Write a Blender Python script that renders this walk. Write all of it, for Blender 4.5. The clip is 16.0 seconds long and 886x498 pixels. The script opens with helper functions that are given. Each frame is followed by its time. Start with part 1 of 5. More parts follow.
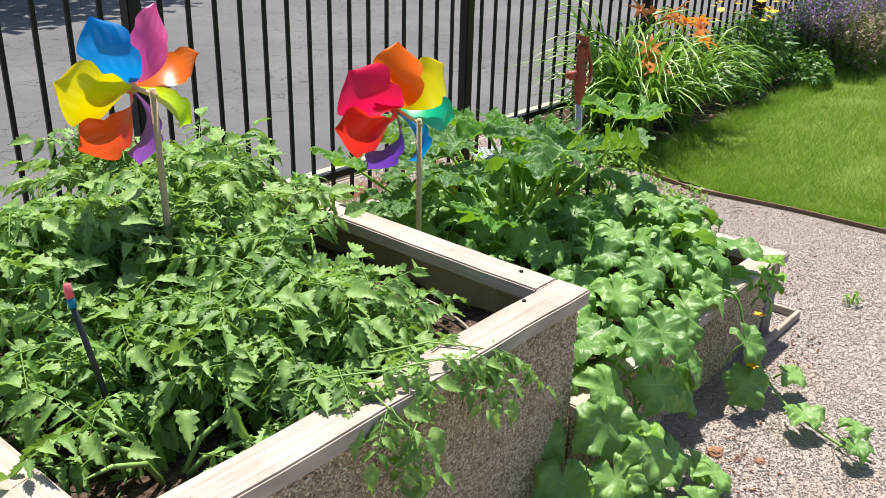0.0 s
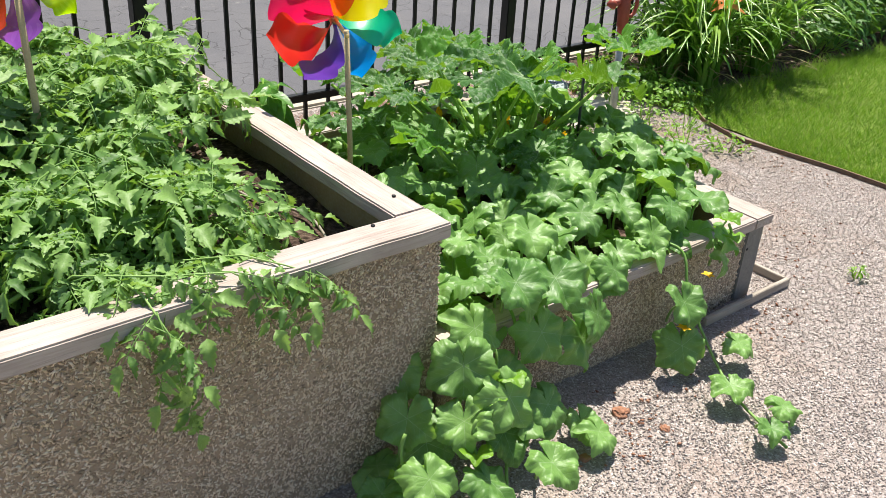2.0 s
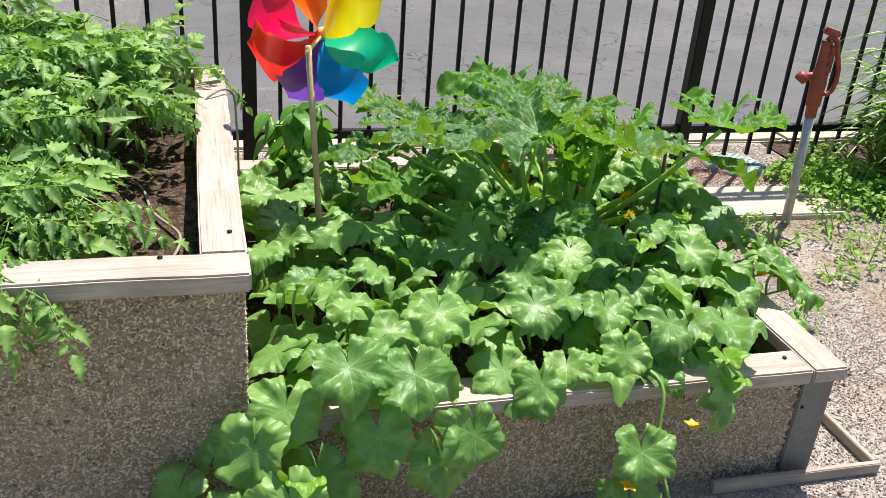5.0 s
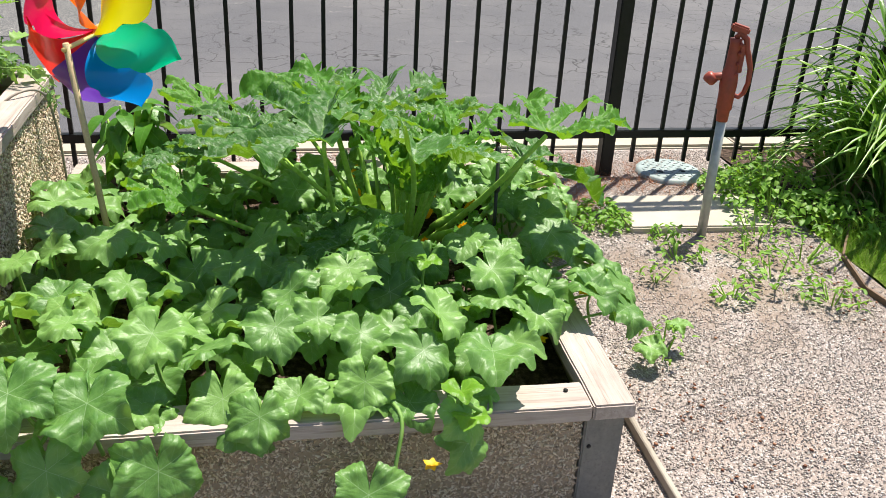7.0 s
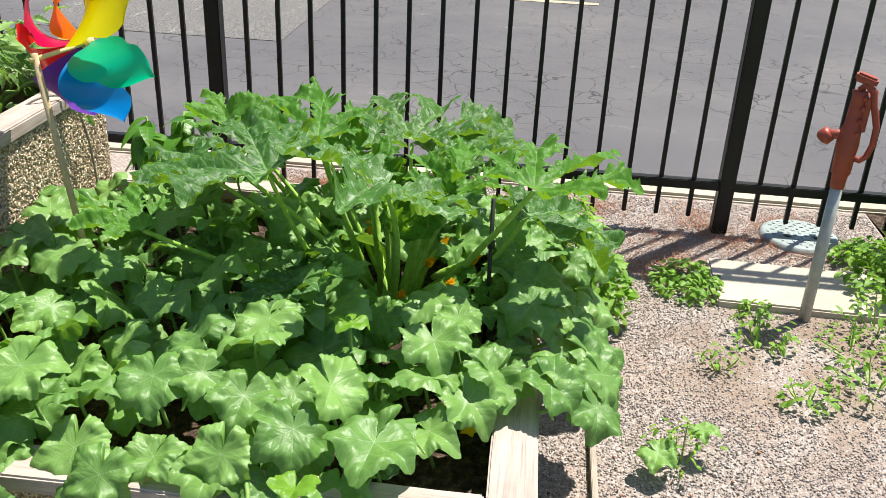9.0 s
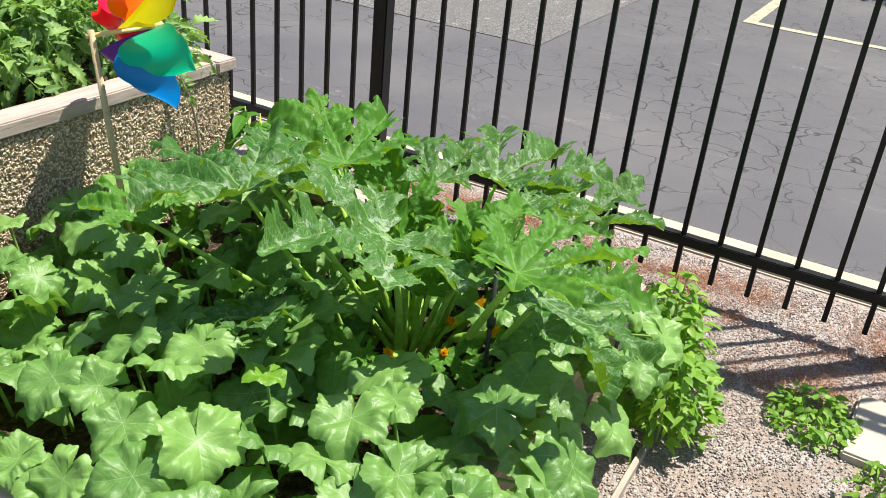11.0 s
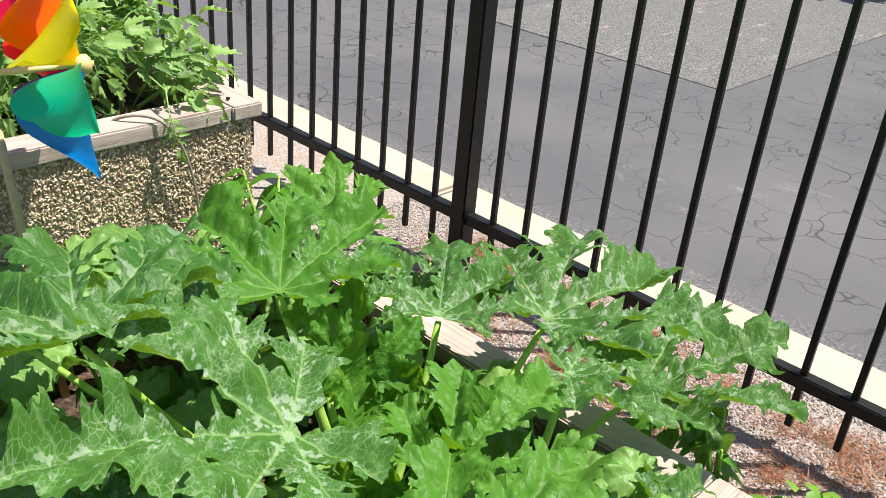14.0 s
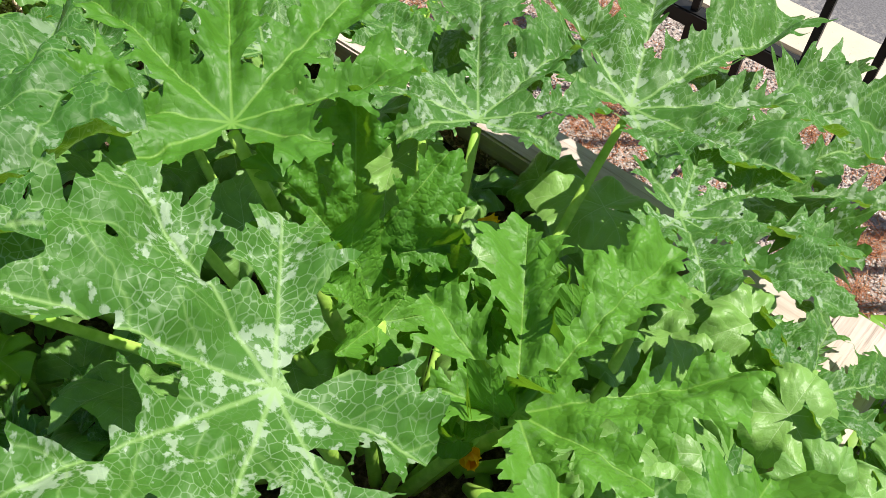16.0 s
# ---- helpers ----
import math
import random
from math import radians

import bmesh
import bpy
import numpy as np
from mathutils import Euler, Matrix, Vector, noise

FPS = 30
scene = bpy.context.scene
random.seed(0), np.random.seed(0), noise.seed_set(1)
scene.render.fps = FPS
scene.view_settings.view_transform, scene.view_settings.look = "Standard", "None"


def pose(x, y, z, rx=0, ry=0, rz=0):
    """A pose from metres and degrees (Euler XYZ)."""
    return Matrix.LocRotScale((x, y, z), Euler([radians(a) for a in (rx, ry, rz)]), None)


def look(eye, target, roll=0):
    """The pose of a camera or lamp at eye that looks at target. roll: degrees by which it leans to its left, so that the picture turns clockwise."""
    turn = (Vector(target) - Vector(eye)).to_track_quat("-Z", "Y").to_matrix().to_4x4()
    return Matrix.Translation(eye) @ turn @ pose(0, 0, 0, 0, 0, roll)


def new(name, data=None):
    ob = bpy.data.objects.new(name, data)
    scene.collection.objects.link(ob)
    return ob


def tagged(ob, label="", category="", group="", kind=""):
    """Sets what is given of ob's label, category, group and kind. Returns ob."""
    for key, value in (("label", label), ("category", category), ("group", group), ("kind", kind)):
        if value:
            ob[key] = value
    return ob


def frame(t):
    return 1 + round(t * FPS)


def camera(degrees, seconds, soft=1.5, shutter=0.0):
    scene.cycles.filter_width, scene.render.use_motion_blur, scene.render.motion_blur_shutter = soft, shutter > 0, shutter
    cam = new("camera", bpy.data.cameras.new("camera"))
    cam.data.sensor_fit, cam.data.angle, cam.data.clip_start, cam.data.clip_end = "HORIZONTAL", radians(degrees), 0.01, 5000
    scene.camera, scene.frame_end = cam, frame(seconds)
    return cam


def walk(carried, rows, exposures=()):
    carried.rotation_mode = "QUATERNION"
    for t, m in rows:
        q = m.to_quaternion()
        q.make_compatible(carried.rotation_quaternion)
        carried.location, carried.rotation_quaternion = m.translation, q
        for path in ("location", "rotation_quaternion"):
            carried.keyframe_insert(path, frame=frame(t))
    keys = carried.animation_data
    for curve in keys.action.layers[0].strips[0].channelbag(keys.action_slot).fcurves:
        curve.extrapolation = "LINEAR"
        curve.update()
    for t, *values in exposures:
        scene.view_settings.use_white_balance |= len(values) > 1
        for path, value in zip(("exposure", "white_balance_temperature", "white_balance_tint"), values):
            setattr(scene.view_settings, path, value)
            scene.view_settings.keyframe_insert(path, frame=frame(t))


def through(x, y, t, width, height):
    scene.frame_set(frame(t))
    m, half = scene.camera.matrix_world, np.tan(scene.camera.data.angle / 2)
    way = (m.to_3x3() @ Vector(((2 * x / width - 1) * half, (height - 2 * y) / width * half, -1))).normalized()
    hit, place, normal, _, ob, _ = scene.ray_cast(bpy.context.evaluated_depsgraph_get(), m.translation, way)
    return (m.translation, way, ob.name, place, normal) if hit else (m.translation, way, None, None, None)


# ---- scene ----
cam = camera(52.3, 16.0, soft=0.5)
PATH = [
    (0, (-0.2, 1.604, 1.511), (-1.386, 3.01, 0.727), 1.5),
    (0.5, (-0.056, 1.654, 1.515), (-1.309, 2.972, 0.684), 1.0),
    (1, (0.028, 1.809, 1.495), (-1.237, 3.08, 0.609), 2.5),
    (1.5, (0.092, 1.964, 1.497), (-1.206, 3.169, 0.568), 3.2),
    (2, (0.187, 2.115, 1.486), (-1.168, 3.249, 0.548), 3.4),
    (2.5, (0.336, 2.309, 1.474), (-1.104, 3.327, 0.53), 3.9),
    (3, (0.387, 2.466, 1.447), (-1.095, 3.427, 0.508), 4.9),
    (3.5, (0.363, 2.67, 1.439), (-1.212, 3.469, 0.5), 5.5),
    (3.7, (0.363, 2.727, 1.433), (-1.236, 3.486, 0.5), 5.2),
    (5.8, (0.241, 3.429, 1.366), (-1.517, 3.82, 0.495), 4.0),
    (6, (0.236, 3.475, 1.369), (-1.521, 3.853, 0.493), 3.7),
    (6.5, (0.234, 3.634, 1.371), (-1.523, 3.999, 0.487), 3.4),
    (7, (0.264, 3.885, 1.367), (-1.498, 4.236, 0.489), 3.2),
    (7.5, (0.234, 4.058, 1.369), (-1.54, 4.347, 0.491), 3.2),
    (8, (0.124, 4.225, 1.357), (-1.666, 4.387, 0.48), 4.9),
    (8.5, (0.056, 4.344, 1.379), (-1.732, 4.297, 0.485), 3.1),
    (8.7, (0.04, 4.413, 1.375), (-1.751, 4.311, 0.489), 2.6),
    (10.8, (-0.433, 5.009, 1.427), (-2.044, 4.309, 0.471), 6.5),
    (11, (-0.479, 5.051, 1.423), (-2.054, 4.24, 0.496), 5.7),
    (11.5, (-0.62, 5.165, 1.41), (-2.134, 4.212, 0.517), 6.7),
    (12, (-0.752, 5.2, 1.396), (-2.243, 4.209, 0.505), 6.2),
    (12.5, (-0.926, 5.143, 1.383), (-2.415, 4.148, 0.492), 6.5),
    (13, (-1.027, 5.085, 1.364), (-2.481, 4.042, 0.47), 5.8),
    (13.5, (-1.145, 5.004, 1.356), (-2.499, 3.835, 0.462), 5.2),
    (14, (-1.305, 4.919, 1.335), (-2.631, 3.747, 0.403), 5.3),
    (14.5, (-1.425, 4.832, 1.311), (-2.695, 3.719, 0.239), 5.0),
    (15, (-1.486, 4.776, 1.305), (-2.641, 3.776, 0.014), 5.1),
    (15.5, (-1.548, 4.696, 1.277), (-2.614, 3.78, -0.146), 4.5),
    (16, (-1.63, 4.526, 1.2), (-2.679, 3.739, -0.311), 6.1),
]
walk(cam, [(t, look(eye, target, roll)) for t, eye, target, roll in PATH], [(0.0, 0.74), (16.0, 0.74)])

# ---- daylight: a high summer sun over the car park ----
SUN_AZ = (-0.72, 0.69)
SUN_EL = radians(68)
sun = new("sun", bpy.data.lights.new("sun", "SUN"))
sun.data.energy, sun.data.angle, sun.data.color = 5.0, radians(0.55), (1.0, 0.95, 0.84)
sun.matrix_world = look((SUN_AZ[0] * 20, SUN_AZ[1] * 20, math.tan(SUN_EL) * 20), (0, 0, 0))
world = bpy.data.worlds.new("world")
scene.world = world
world.use_nodes = True
wn = world.node_tree
sky = wn.nodes.new("ShaderNodeTexSky")
sky.sky_type, sky.sun_disc, sky.sun_elevation = "NISHITA", False, SUN_EL
sky.sun_rotation = math.atan2(SUN_AZ[0], SUN_AZ[1])
wn.links.new(sky.outputs[0], wn.nodes["Background"].inputs[0])
wn.nodes["Background"].inputs[1].default_value = 0.085


# ---- material helpers ----
class Nodes:
    """A short way to write a node material."""

    def __init__(self, name):
        self.mat = bpy.data.materials.new(name)
        self.mat.use_nodes = True
        self.t = self.mat.node_tree
        self.t.nodes.clear()
        self.out = self.add("ShaderNodeOutputMaterial")

    def add(self, kind, operation="", data_type="", feature="", blend_type=""):
        n = self.t.nodes.new(kind)
        if operation:
            n.operation = operation
        if data_type:
            n.data_type = data_type
        if feature:
            n.feature = feature
        if blend_type:
            n.blend_type = blend_type
        return n

    def put(self, socket, value):
        if isinstance(value, bpy.types.NodeSocket):
            self.t.links.new(value, socket)
        elif isinstance(value, (tuple, list)) and len(value) == 3 and socket.type == "RGBA":
            socket.default_value = (*value, 1)
        else:
            socket.default_value = value

    def coord(self, which="Object", scale=(1, 1, 1), offset=None):
        c = self.add("ShaderNodeTexCoord").outputs[which]
        m = self.add("ShaderNodeMapping")
        self.put(m.inputs[0], c)
        self.put(m.inputs[3], scale)
        if offset is not None:
            self.put(m.inputs[1], offset)
        return m.outputs[0]

    def uv(self):
        return self.add("ShaderNodeTexCoord").outputs["UV"]

    def noise(self, v, scale, detail=3.0, rough=0.55):
        n = self.add("ShaderNodeTexNoise")
        self.put(n.inputs["Vector"], v)
        n.inputs["Scale"].default_value, n.inputs["Detail"].default_value, n.inputs["Roughness"].default_value = scale, detail, rough
        return n.outputs[0]

    def voronoi(self, v, scale, feature="F1", out="Distance", rnd=1.0):
        n = self.add("ShaderNodeTexVoronoi", feature=feature)
        self.put(n.inputs["Vector"], v)
        n.inputs["Scale"].default_value, n.inputs["Randomness"].default_value = scale, rnd
        return n.outputs[out]

    def math(self, op, a, b=0.0, clamp=False):
        n = self.add("ShaderNodeMath", operation=op)
        n.use_clamp = clamp
        self.put(n.inputs[0], a)
        self.put(n.inputs[1], b)
        return n.outputs[0]

    def dot(self, v, w):
        n = self.add("ShaderNodeVectorMath", operation="DOT_PRODUCT")
        self.put(n.inputs[0], v)
        self.put(n.inputs[1], w)
        return n.outputs["Value"]

    def span(self, v, lo, hi, a=0.0, b=1.0):
        n = self.add("ShaderNodeMapRange")
        n.clamp = True
        for i, x in enumerate((v, lo, hi, a, b)):
            self.put(n.inputs[i], x)
        return n.outputs[0]

    def ramp(self, v, *stops):
        n = self.add("ShaderNodeValToRGB")
        e = n.color_ramp.elements
        while len(e) < len(stops):
            e.new(0.5)
        for el, (p, c) in zip(e, stops):
            el.position, el.color = p, (*c, 1)
        self.put(n.inputs[0], v)
        return n.outputs[0]

    def mix(self, f, a, b, blend="MIX"):
        n = self.add("ShaderNodeMix", data_type="RGBA", blend_type=blend)
        self.put(n.inputs["Factor"], f)
        self.put(n.inputs[6], a)
        self.put(n.inputs[7], b)
        return n.outputs[2]

    def rand(self):
        return self.add("ShaderNodeObjectInfo").outputs["Random"]

    def island(self):
        return self.add("ShaderNodeNewGeometry").outputs["Random Per Island"]

    def bump(self, h, strength=0.3, dist=0.01):
        n = self.add("ShaderNodeBump")
        n.inputs["Strength"].default_value, n.inputs["Distance"].default_value = strength, dist
        self.put(n.inputs["Height"], h)
        return n.outputs[0]

    def done(self, colour, rough=0.6, normal=None, metal=0.0, spec=0.5, through=0.0, through_colour=None, sheen=0.0):
        p = self.add("ShaderNodeBsdfPrincipled")
        self.put(p.inputs["Base Color"], colour)
        self.put(p.inputs["Roughness"], rough)
        p.inputs["Metallic"].default_value = metal
        p.inputs["Specular IOR Level"].default_value = spec
        p.inputs["Sheen Weight"].default_value = sheen
        p.inputs["Sheen Roughness"].default_value = 0.4
        if normal is not None:
            self.put(p.inputs["Normal"], normal)
        shader = p.outputs[0]
        if through:
            tr = self.add("ShaderNodeBsdfTranslucent")
            self.put(tr.inputs[0], through_colour if through_colour is not None else colour)
            mx = self.add("ShaderNodeMixShader")
            mx.inputs[0].default_value = through
            self.put(mx.inputs[1], shader)
            self.put(mx.inputs[2], tr.outputs[0])
            shader = mx.outputs[0]
        self.put(self.out.inputs[0], shader)
        return self.mat


def gravel_material(name, dirt):
    n = Nodes(name)
    v = n.coord()
    cell = n.voronoi(v, 200, out="Color")
    tone = n.add("ShaderNodeSeparateColor")
    n.put(tone.inputs[0], cell)
    col = n.ramp(tone.outputs[0], (0.0, (0.18, 0.145, 0.13)), (0.3, (0.275, 0.23, 0.21)), (0.6, (0.345, 0.29, 0.265)), (0.85, (0.42, 0.37, 0.345)), (1.0, (0.6, 0.55, 0.52)))
    edge = n.voronoi(v, 200)
    col = n.mix(n.span(edge, 0.5, 0.9), col, (0.27, 0.22, 0.195))
    patch = n.span(n.noise(v, 2.6, 4), 0.52 - dirt, 0.72 - dirt)
    col = n.mix(n.math("MULTIPLY", patch, 0.5), col, (0.32, 0.225, 0.17))
    fine = n.noise(v, 60, 3)
    away = n.add("ShaderNodeVectorMath", operation="DISTANCE")
    n.put(away.inputs[0], v)
    away.inputs[1].default_value = (-2.25, 5.35, 0)
    bare = n.math("MULTIPLY", n.span(away.outputs["Value"], 0.2, 0.75, 1, 0), n.span(n.noise(v, 5, 4), 0.4, 0.55))
    col = n.mix(n.math("MULTIPLY", bare, 0.75), col, (0.2, 0.135, 0.09))
    col = n.mix(n.span(fine, 0.35, 0.7, 0, 0.12), col, (0.62, 0.56, 0.53))
    h = n.math("SUBTRACT", n.noise(v, 30, 3), n.math("MULTIPLY", edge, 1.3))
    return n.done(col, 0.85, n.bump(h, 0.3, 0.005), spec=0.25)


def stone_material(name, stops):
    n = Nodes(name)
    col = n.ramp(n.island(), *stops)
    v = n.coord()
    col = n.mix(n.span(n.noise(v, 220, 2), 0.3, 0.7, 0, 0.25), col, (0.3, 0.26, 0.22))
    return n.done(col, 0.75, spec=0.3)


def wood_material(name, a, b, crack, scale=1.0):
    """Weathered board; the grain runs along local x."""
    n = Nodes(name)
    off = n.math("MULTIPLY", n.rand(), 37.0)
    cmb = n.add("ShaderNodeCombineXYZ")
    n.put(cmb.inputs[0], off)
    n.put(cmb.inputs[1], off)
    v = n.coord(scale=(1.3 * scale, 26 * scale, 26 * scale), offset=cmb.outputs[0])
    g = n.noise(v, 3.2, 6, 0.65)
    col = n.mix(n.span(g, 0.32, 0.68), a, b)
    v2 = n.coord(scale=(2.5, 90, 90), offset=cmb.outputs[0])
    fine = n.noise(v2, 2.0, 4, 0.7)
    slit = n.span(fine, 0.55, 0.7)
    col = n.mix(n.math("MULTIPLY", slit, 0.5), col, crack)
    v3 = n.coord(offset=cmb.outputs[0])
    col = n.mix(n.span(n.noise(v3, 7, 4), 0.45, 0.75, 0, 0.35), col, crack)
    h = n.math("SUBTRACT", g, n.math("MULTIPLY", slit, 0.8))
    return n.done(col, 0.82, n.bump(h, 0.35, 0.004), spec=0.2)


def plain_material(name, a, b, rough=0.5, metal=0.0, scale=30, bump=0.1, spec=0.5):
    n = Nodes(name)
    v = n.coord()
    f = n.noise(v, scale, 4)
    col = n.mix(n.span(f, 0.35, 0.65), a, b)
    col = n.mix(n.span(n.noise(v, scale * 0.12, 3), 0.4, 0.7, 0, 0.35), col, b)
    return n.done(col, n.span(f, 0.3, 0.7, rough * 0.85, min(1, rough * 1.2)), n.bump(f, bump, 0.003), metal, spec)


def asphalt_material():
    n = Nodes("asphalt")
    v = n.coord()
    grain = n.noise(v, 190, 2)
    col = n.mix(n.span(grain, 0.35, 0.68), (0.064, 0.0625, 0.07), (0.132, 0.128, 0.14))
    col = n.mix(n.span(n.noise(v, 0.9, 5), 0.42, 0.7, 0, 0.6), col, (0.155, 0.146, 0.148))
    wob = n.add("ShaderNodeVectorMath", operation="ADD")
    nz = n.add("ShaderNodeTexNoise")
    n.put(nz.inputs["Vector"], v)
    nz.inputs["Scale"].default_value = 5.0
    sc = n.add("ShaderNodeVectorMath", operation="SCALE")
    n.put(sc.inputs[0], nz.outputs[1])
    sc.inputs["Scale"].default_value = 0.22
    n.put(wob.inputs[0], v)
    n.put(wob.inputs[1], sc.outputs[0])
    big = n.voronoi(wob.outputs[0], 3.9, "DISTANCE_TO_EDGE")
    some = n.span(n.noise(v, 0.8, 3), 0.36, 0.56)
    crack = n.math("MULTIPLY", n.span(big, 0.004, 0.016, 1, 0), some)
    col = n.mix(n.math("MULTIPLY", crack, 0.85), col, (0.022, 0.021, 0.022))
    streak = n.noise(n.coord(scale=(3.5, 0.8, 1)), 2.2, 6, 0.7)
    pale = n.math("MULTIPLY", n.span(streak, 0.6, 0.7), n.span(n.noise(v, 40, 3), 0.45, 0.62))
    col = n.mix(n.math("MULTIPLY", pale, 0.45), col, (0.33, 0.31, 0.29))
    sep = n.add("ShaderNodeSeparateXYZ")
    n.put(sep.inputs[0], v)
    grit = n.math("MULTIPLY", n.span(sep.outputs[0], -3.95, -3.63), n.span(n.noise(v, 70, 2), 0.5, 0.6))
    col = n.mix(n.math("MULTIPLY", grit, 0.7), col, (0.42, 0.38, 0.34))
    h = n.math("SUBTRACT", n.math("MULTIPLY", grain, 0.4), crack)
    return n.done(col, 0.8, n.bump(h, 0.4, 0.006), spec=0.35)


def worn_asphalt_material():
    n = Nodes("worn_asphalt")
    v = n.coord()
    grain = n.voronoi(v, 75)
    col = n.mix(n.span(grain, 0.15, 0.6), (0.27, 0.255, 0.24), (0.1, 0.098, 0.1))
    col = n.mix(n.span(n.noise(v, 2.2, 4), 0.4, 0.7, 0, 0.6), col, (0.13, 0.127, 0.128))
    scuff = n.math("MULTIPLY", n.span(n.noise(n.coord(scale=(1, 5, 1)), 2.5, 5, 0.7), 0.6, 0.66), n.span(n.noise(v, 45, 2), 0.42, 0.6))
    col = n.mix(n.math("MULTIPLY", scuff, 0.7), col, (0.42, 0.4, 0.36))
    return n.done(col, 0.85, n.bump(grain, 0.5, 0.006), spec=0.3)


def concrete_material(name, a, b):
    n = Nodes(name)
    v = n.coord()
    col = n.mix(n.span(n.noise(v, 6, 5), 0.35, 0.7), a, b)
    pits = n.span(n.voronoi(v, 60), 0.05, 0.14, 1, 0)
    col = n.mix(n.math("MULTIPLY", pits, 0.4), col, (0.2, 0.18, 0.16))
    f = n.noise(v, 120, 3)
    col = n.mix(n.span(f, 0.4, 0.7, 0, 0.3), col, (0.42, 0.38, 0.33))
    return n.done(col, 0.85, n.bump(f, 0.25, 0.003), spec=0.25)


def soil_material():
    n = Nodes("soil")
    v = n.coord()
    f = n.noise(v, 55, 5, 0.7)
    col = n.ramp(f, (0.3, (0.02, 0.014, 0.01)), (0.5, (0.09, 0.06, 0.045)), (0.72, (0.27, 0.19, 0.15)))
    return n.done(col, 0.95, n.bump(f, 1.0, 0.02), spec=0.15)


def lawn_material():
    n = Nodes("lawn_ground")
    v = n.coord()
    col = n.mix(n.span(n.noise(v, 40, 4), 0.3, 0.7), (0.1, 0.14, 0.025), (0.17, 0.26, 0.035))
    return n.done(col, 0.9, n.bump(n.noise(v, 90, 3), 0.8, 0.02), spec=0.2)


def island_leaf_material(name, *tones, through=0.35, rough=0.5, glow=(0.25, 0.5, 0.03)):
    """Small leaves, blades and petals joined in one mesh; the tone changes from piece to piece."""
    n = Nodes(name)
    col = n.ramp(n.island(), *[(i / max(1, len(tones) - 1), c) for i, c in enumerate(tones)])
    f = n.noise(n.coord(), 45, 3)
    col = n.mix(n.span(f, 0.4, 0.7, 0, 0.25), col, tones[0])
    return n.done(col, rough, n.bump(f, 0.2, 0.004), spec=0.4, through=through, through_colour=n.mix(0.55, col, glow))


def leaf_material(name, deep, light, vein, spacing, width=0.012, pairs=6.0, silver=0.0, through=0.3, glow=(0.3, 0.55, 0.03), rough=0.42, gloss=0.5, sheen=0.0):
    """Broad leaf with a main vein every so many degrees round the stalk and paired side veins; UV holds the flat leaf, 1 unit long."""
    n = Nodes(name)
    r = n.rand()
    uv = n.uv()
    nz = n.add("ShaderNodeTexNoise")
    n.put(nz.inputs["Vector"], uv)
    nz.inputs["Scale"].default_value = 4.0
    sc = n.add("ShaderNodeVectorMath", operation="SCALE")
    n.put(sc.inputs[0], nz.outputs[1])
    sc.inputs["Scale"].default_value = 0.05
    warp = n.add("ShaderNodeVectorMath", operation="ADD")
    n.put(warp.inputs[0], uv)
    n.put(warp.inputs[1], sc.outputs[0])
    sep = n.add("ShaderNodeSeparateXYZ")
    n.put(sep.inputs[0], uv)
    x, y = sep.outputs[0], sep.outputs[1]
    rad = n.math("SQRT", n.math("ADD", n.math("MULTIPLY", x, x), n.math("MULTIPLY", y, y)))
    ang = n.math("ARCTAN2", x, y)
    wrap = n.add("ShaderNodeMath", operation="WRAP")
    half = radians(spacing) / 2
    n.put(wrap.inputs[0], ang)
    n.put(wrap.inputs[1], half)
    n.put(wrap.inputs[2], -half)
    along = n.math("MULTIPLY", rad, n.math("COSINE", wrap.outputs[0]))
    aside = n.math("ABSOLUTE", n.math("MULTIPLY", rad, n.math("SINE", wrap.outputs[0])))
    wob = n.math("MULTIPLY", n.noise(uv, 7, 2), 0.12)
    run = n.math("MULTIPLY", n.math("ADD", n.math("SUBTRACT", along, n.math("MULTIPLY", aside, 0.95)), wob), pairs)
    saw = n.math("ABSOLUTE", n.math("SUBTRACT", n.math("FRACT", run), 0.5))
    side = n.math("MULTIPLY", n.span(saw, 0.0, 0.05, 1, 0), n.span(rad, 0.1, 0.25))
    main = n.math("MULTIPLY", n.span(n.math("SUBTRACT", aside, n.math("MULTIPLY", rad, -0.004)), width * 0.35, width, 1, 0), 1.0)
    net = n.voronoi(warp.outputs[0], pairs * (3.9 if silver else 4.2), "DISTANCE_TO_EDGE")
    fine = n.span(net, 0.006, 0.035, 1, 0)
    col = n.mix(r, deep, light)
    col = n.mix(n.span(n.noise(uv, 5, 4), 0.35, 0.7, 0, 0.5), col, light)
    if silver:
        much = n.span(r, 0.0, 1.0, 0.5 * silver, silver)
        near = n.span(aside, 0.0, 0.14, 0.075, -0.05)
        blot = n.math("ADD", n.noise(warp.outputs[0], 21.0, 4, 0.6), near)
        patch = n.math("MULTIPLY", n.span(blot, 0.6, 0.65), n.span(rad, 0.75, 1.0, 1.0, 0.4))
        col = n.mix(n.math("MULTIPLY", patch, much), col, (0.36, 0.455, 0.33))
        mesh = n.span(n.voronoi(warp.outputs[0], pairs * 6.5, "DISTANCE_TO_EDGE"), 0.01, 0.07, 1, 0)
        mesh = n.math("MULTIPLY", mesh, n.span(n.noise(uv, 4.0, 2), 0.34, 0.6))
        col = n.mix(n.math("MULTIPLY", mesh, n.math("MULTIPLY", much, 0.6)), col, (0.34, 0.46, 0.27))
        col = n.mix(n.math("MULTIPLY", side, silver * 0.5), col, vein)
    else:
        col = n.mix(n.math("MULTIPLY", fine, 0.08), col, vein)
        col = n.mix(n.math("MULTIPLY", side, 0.25), col, vein)
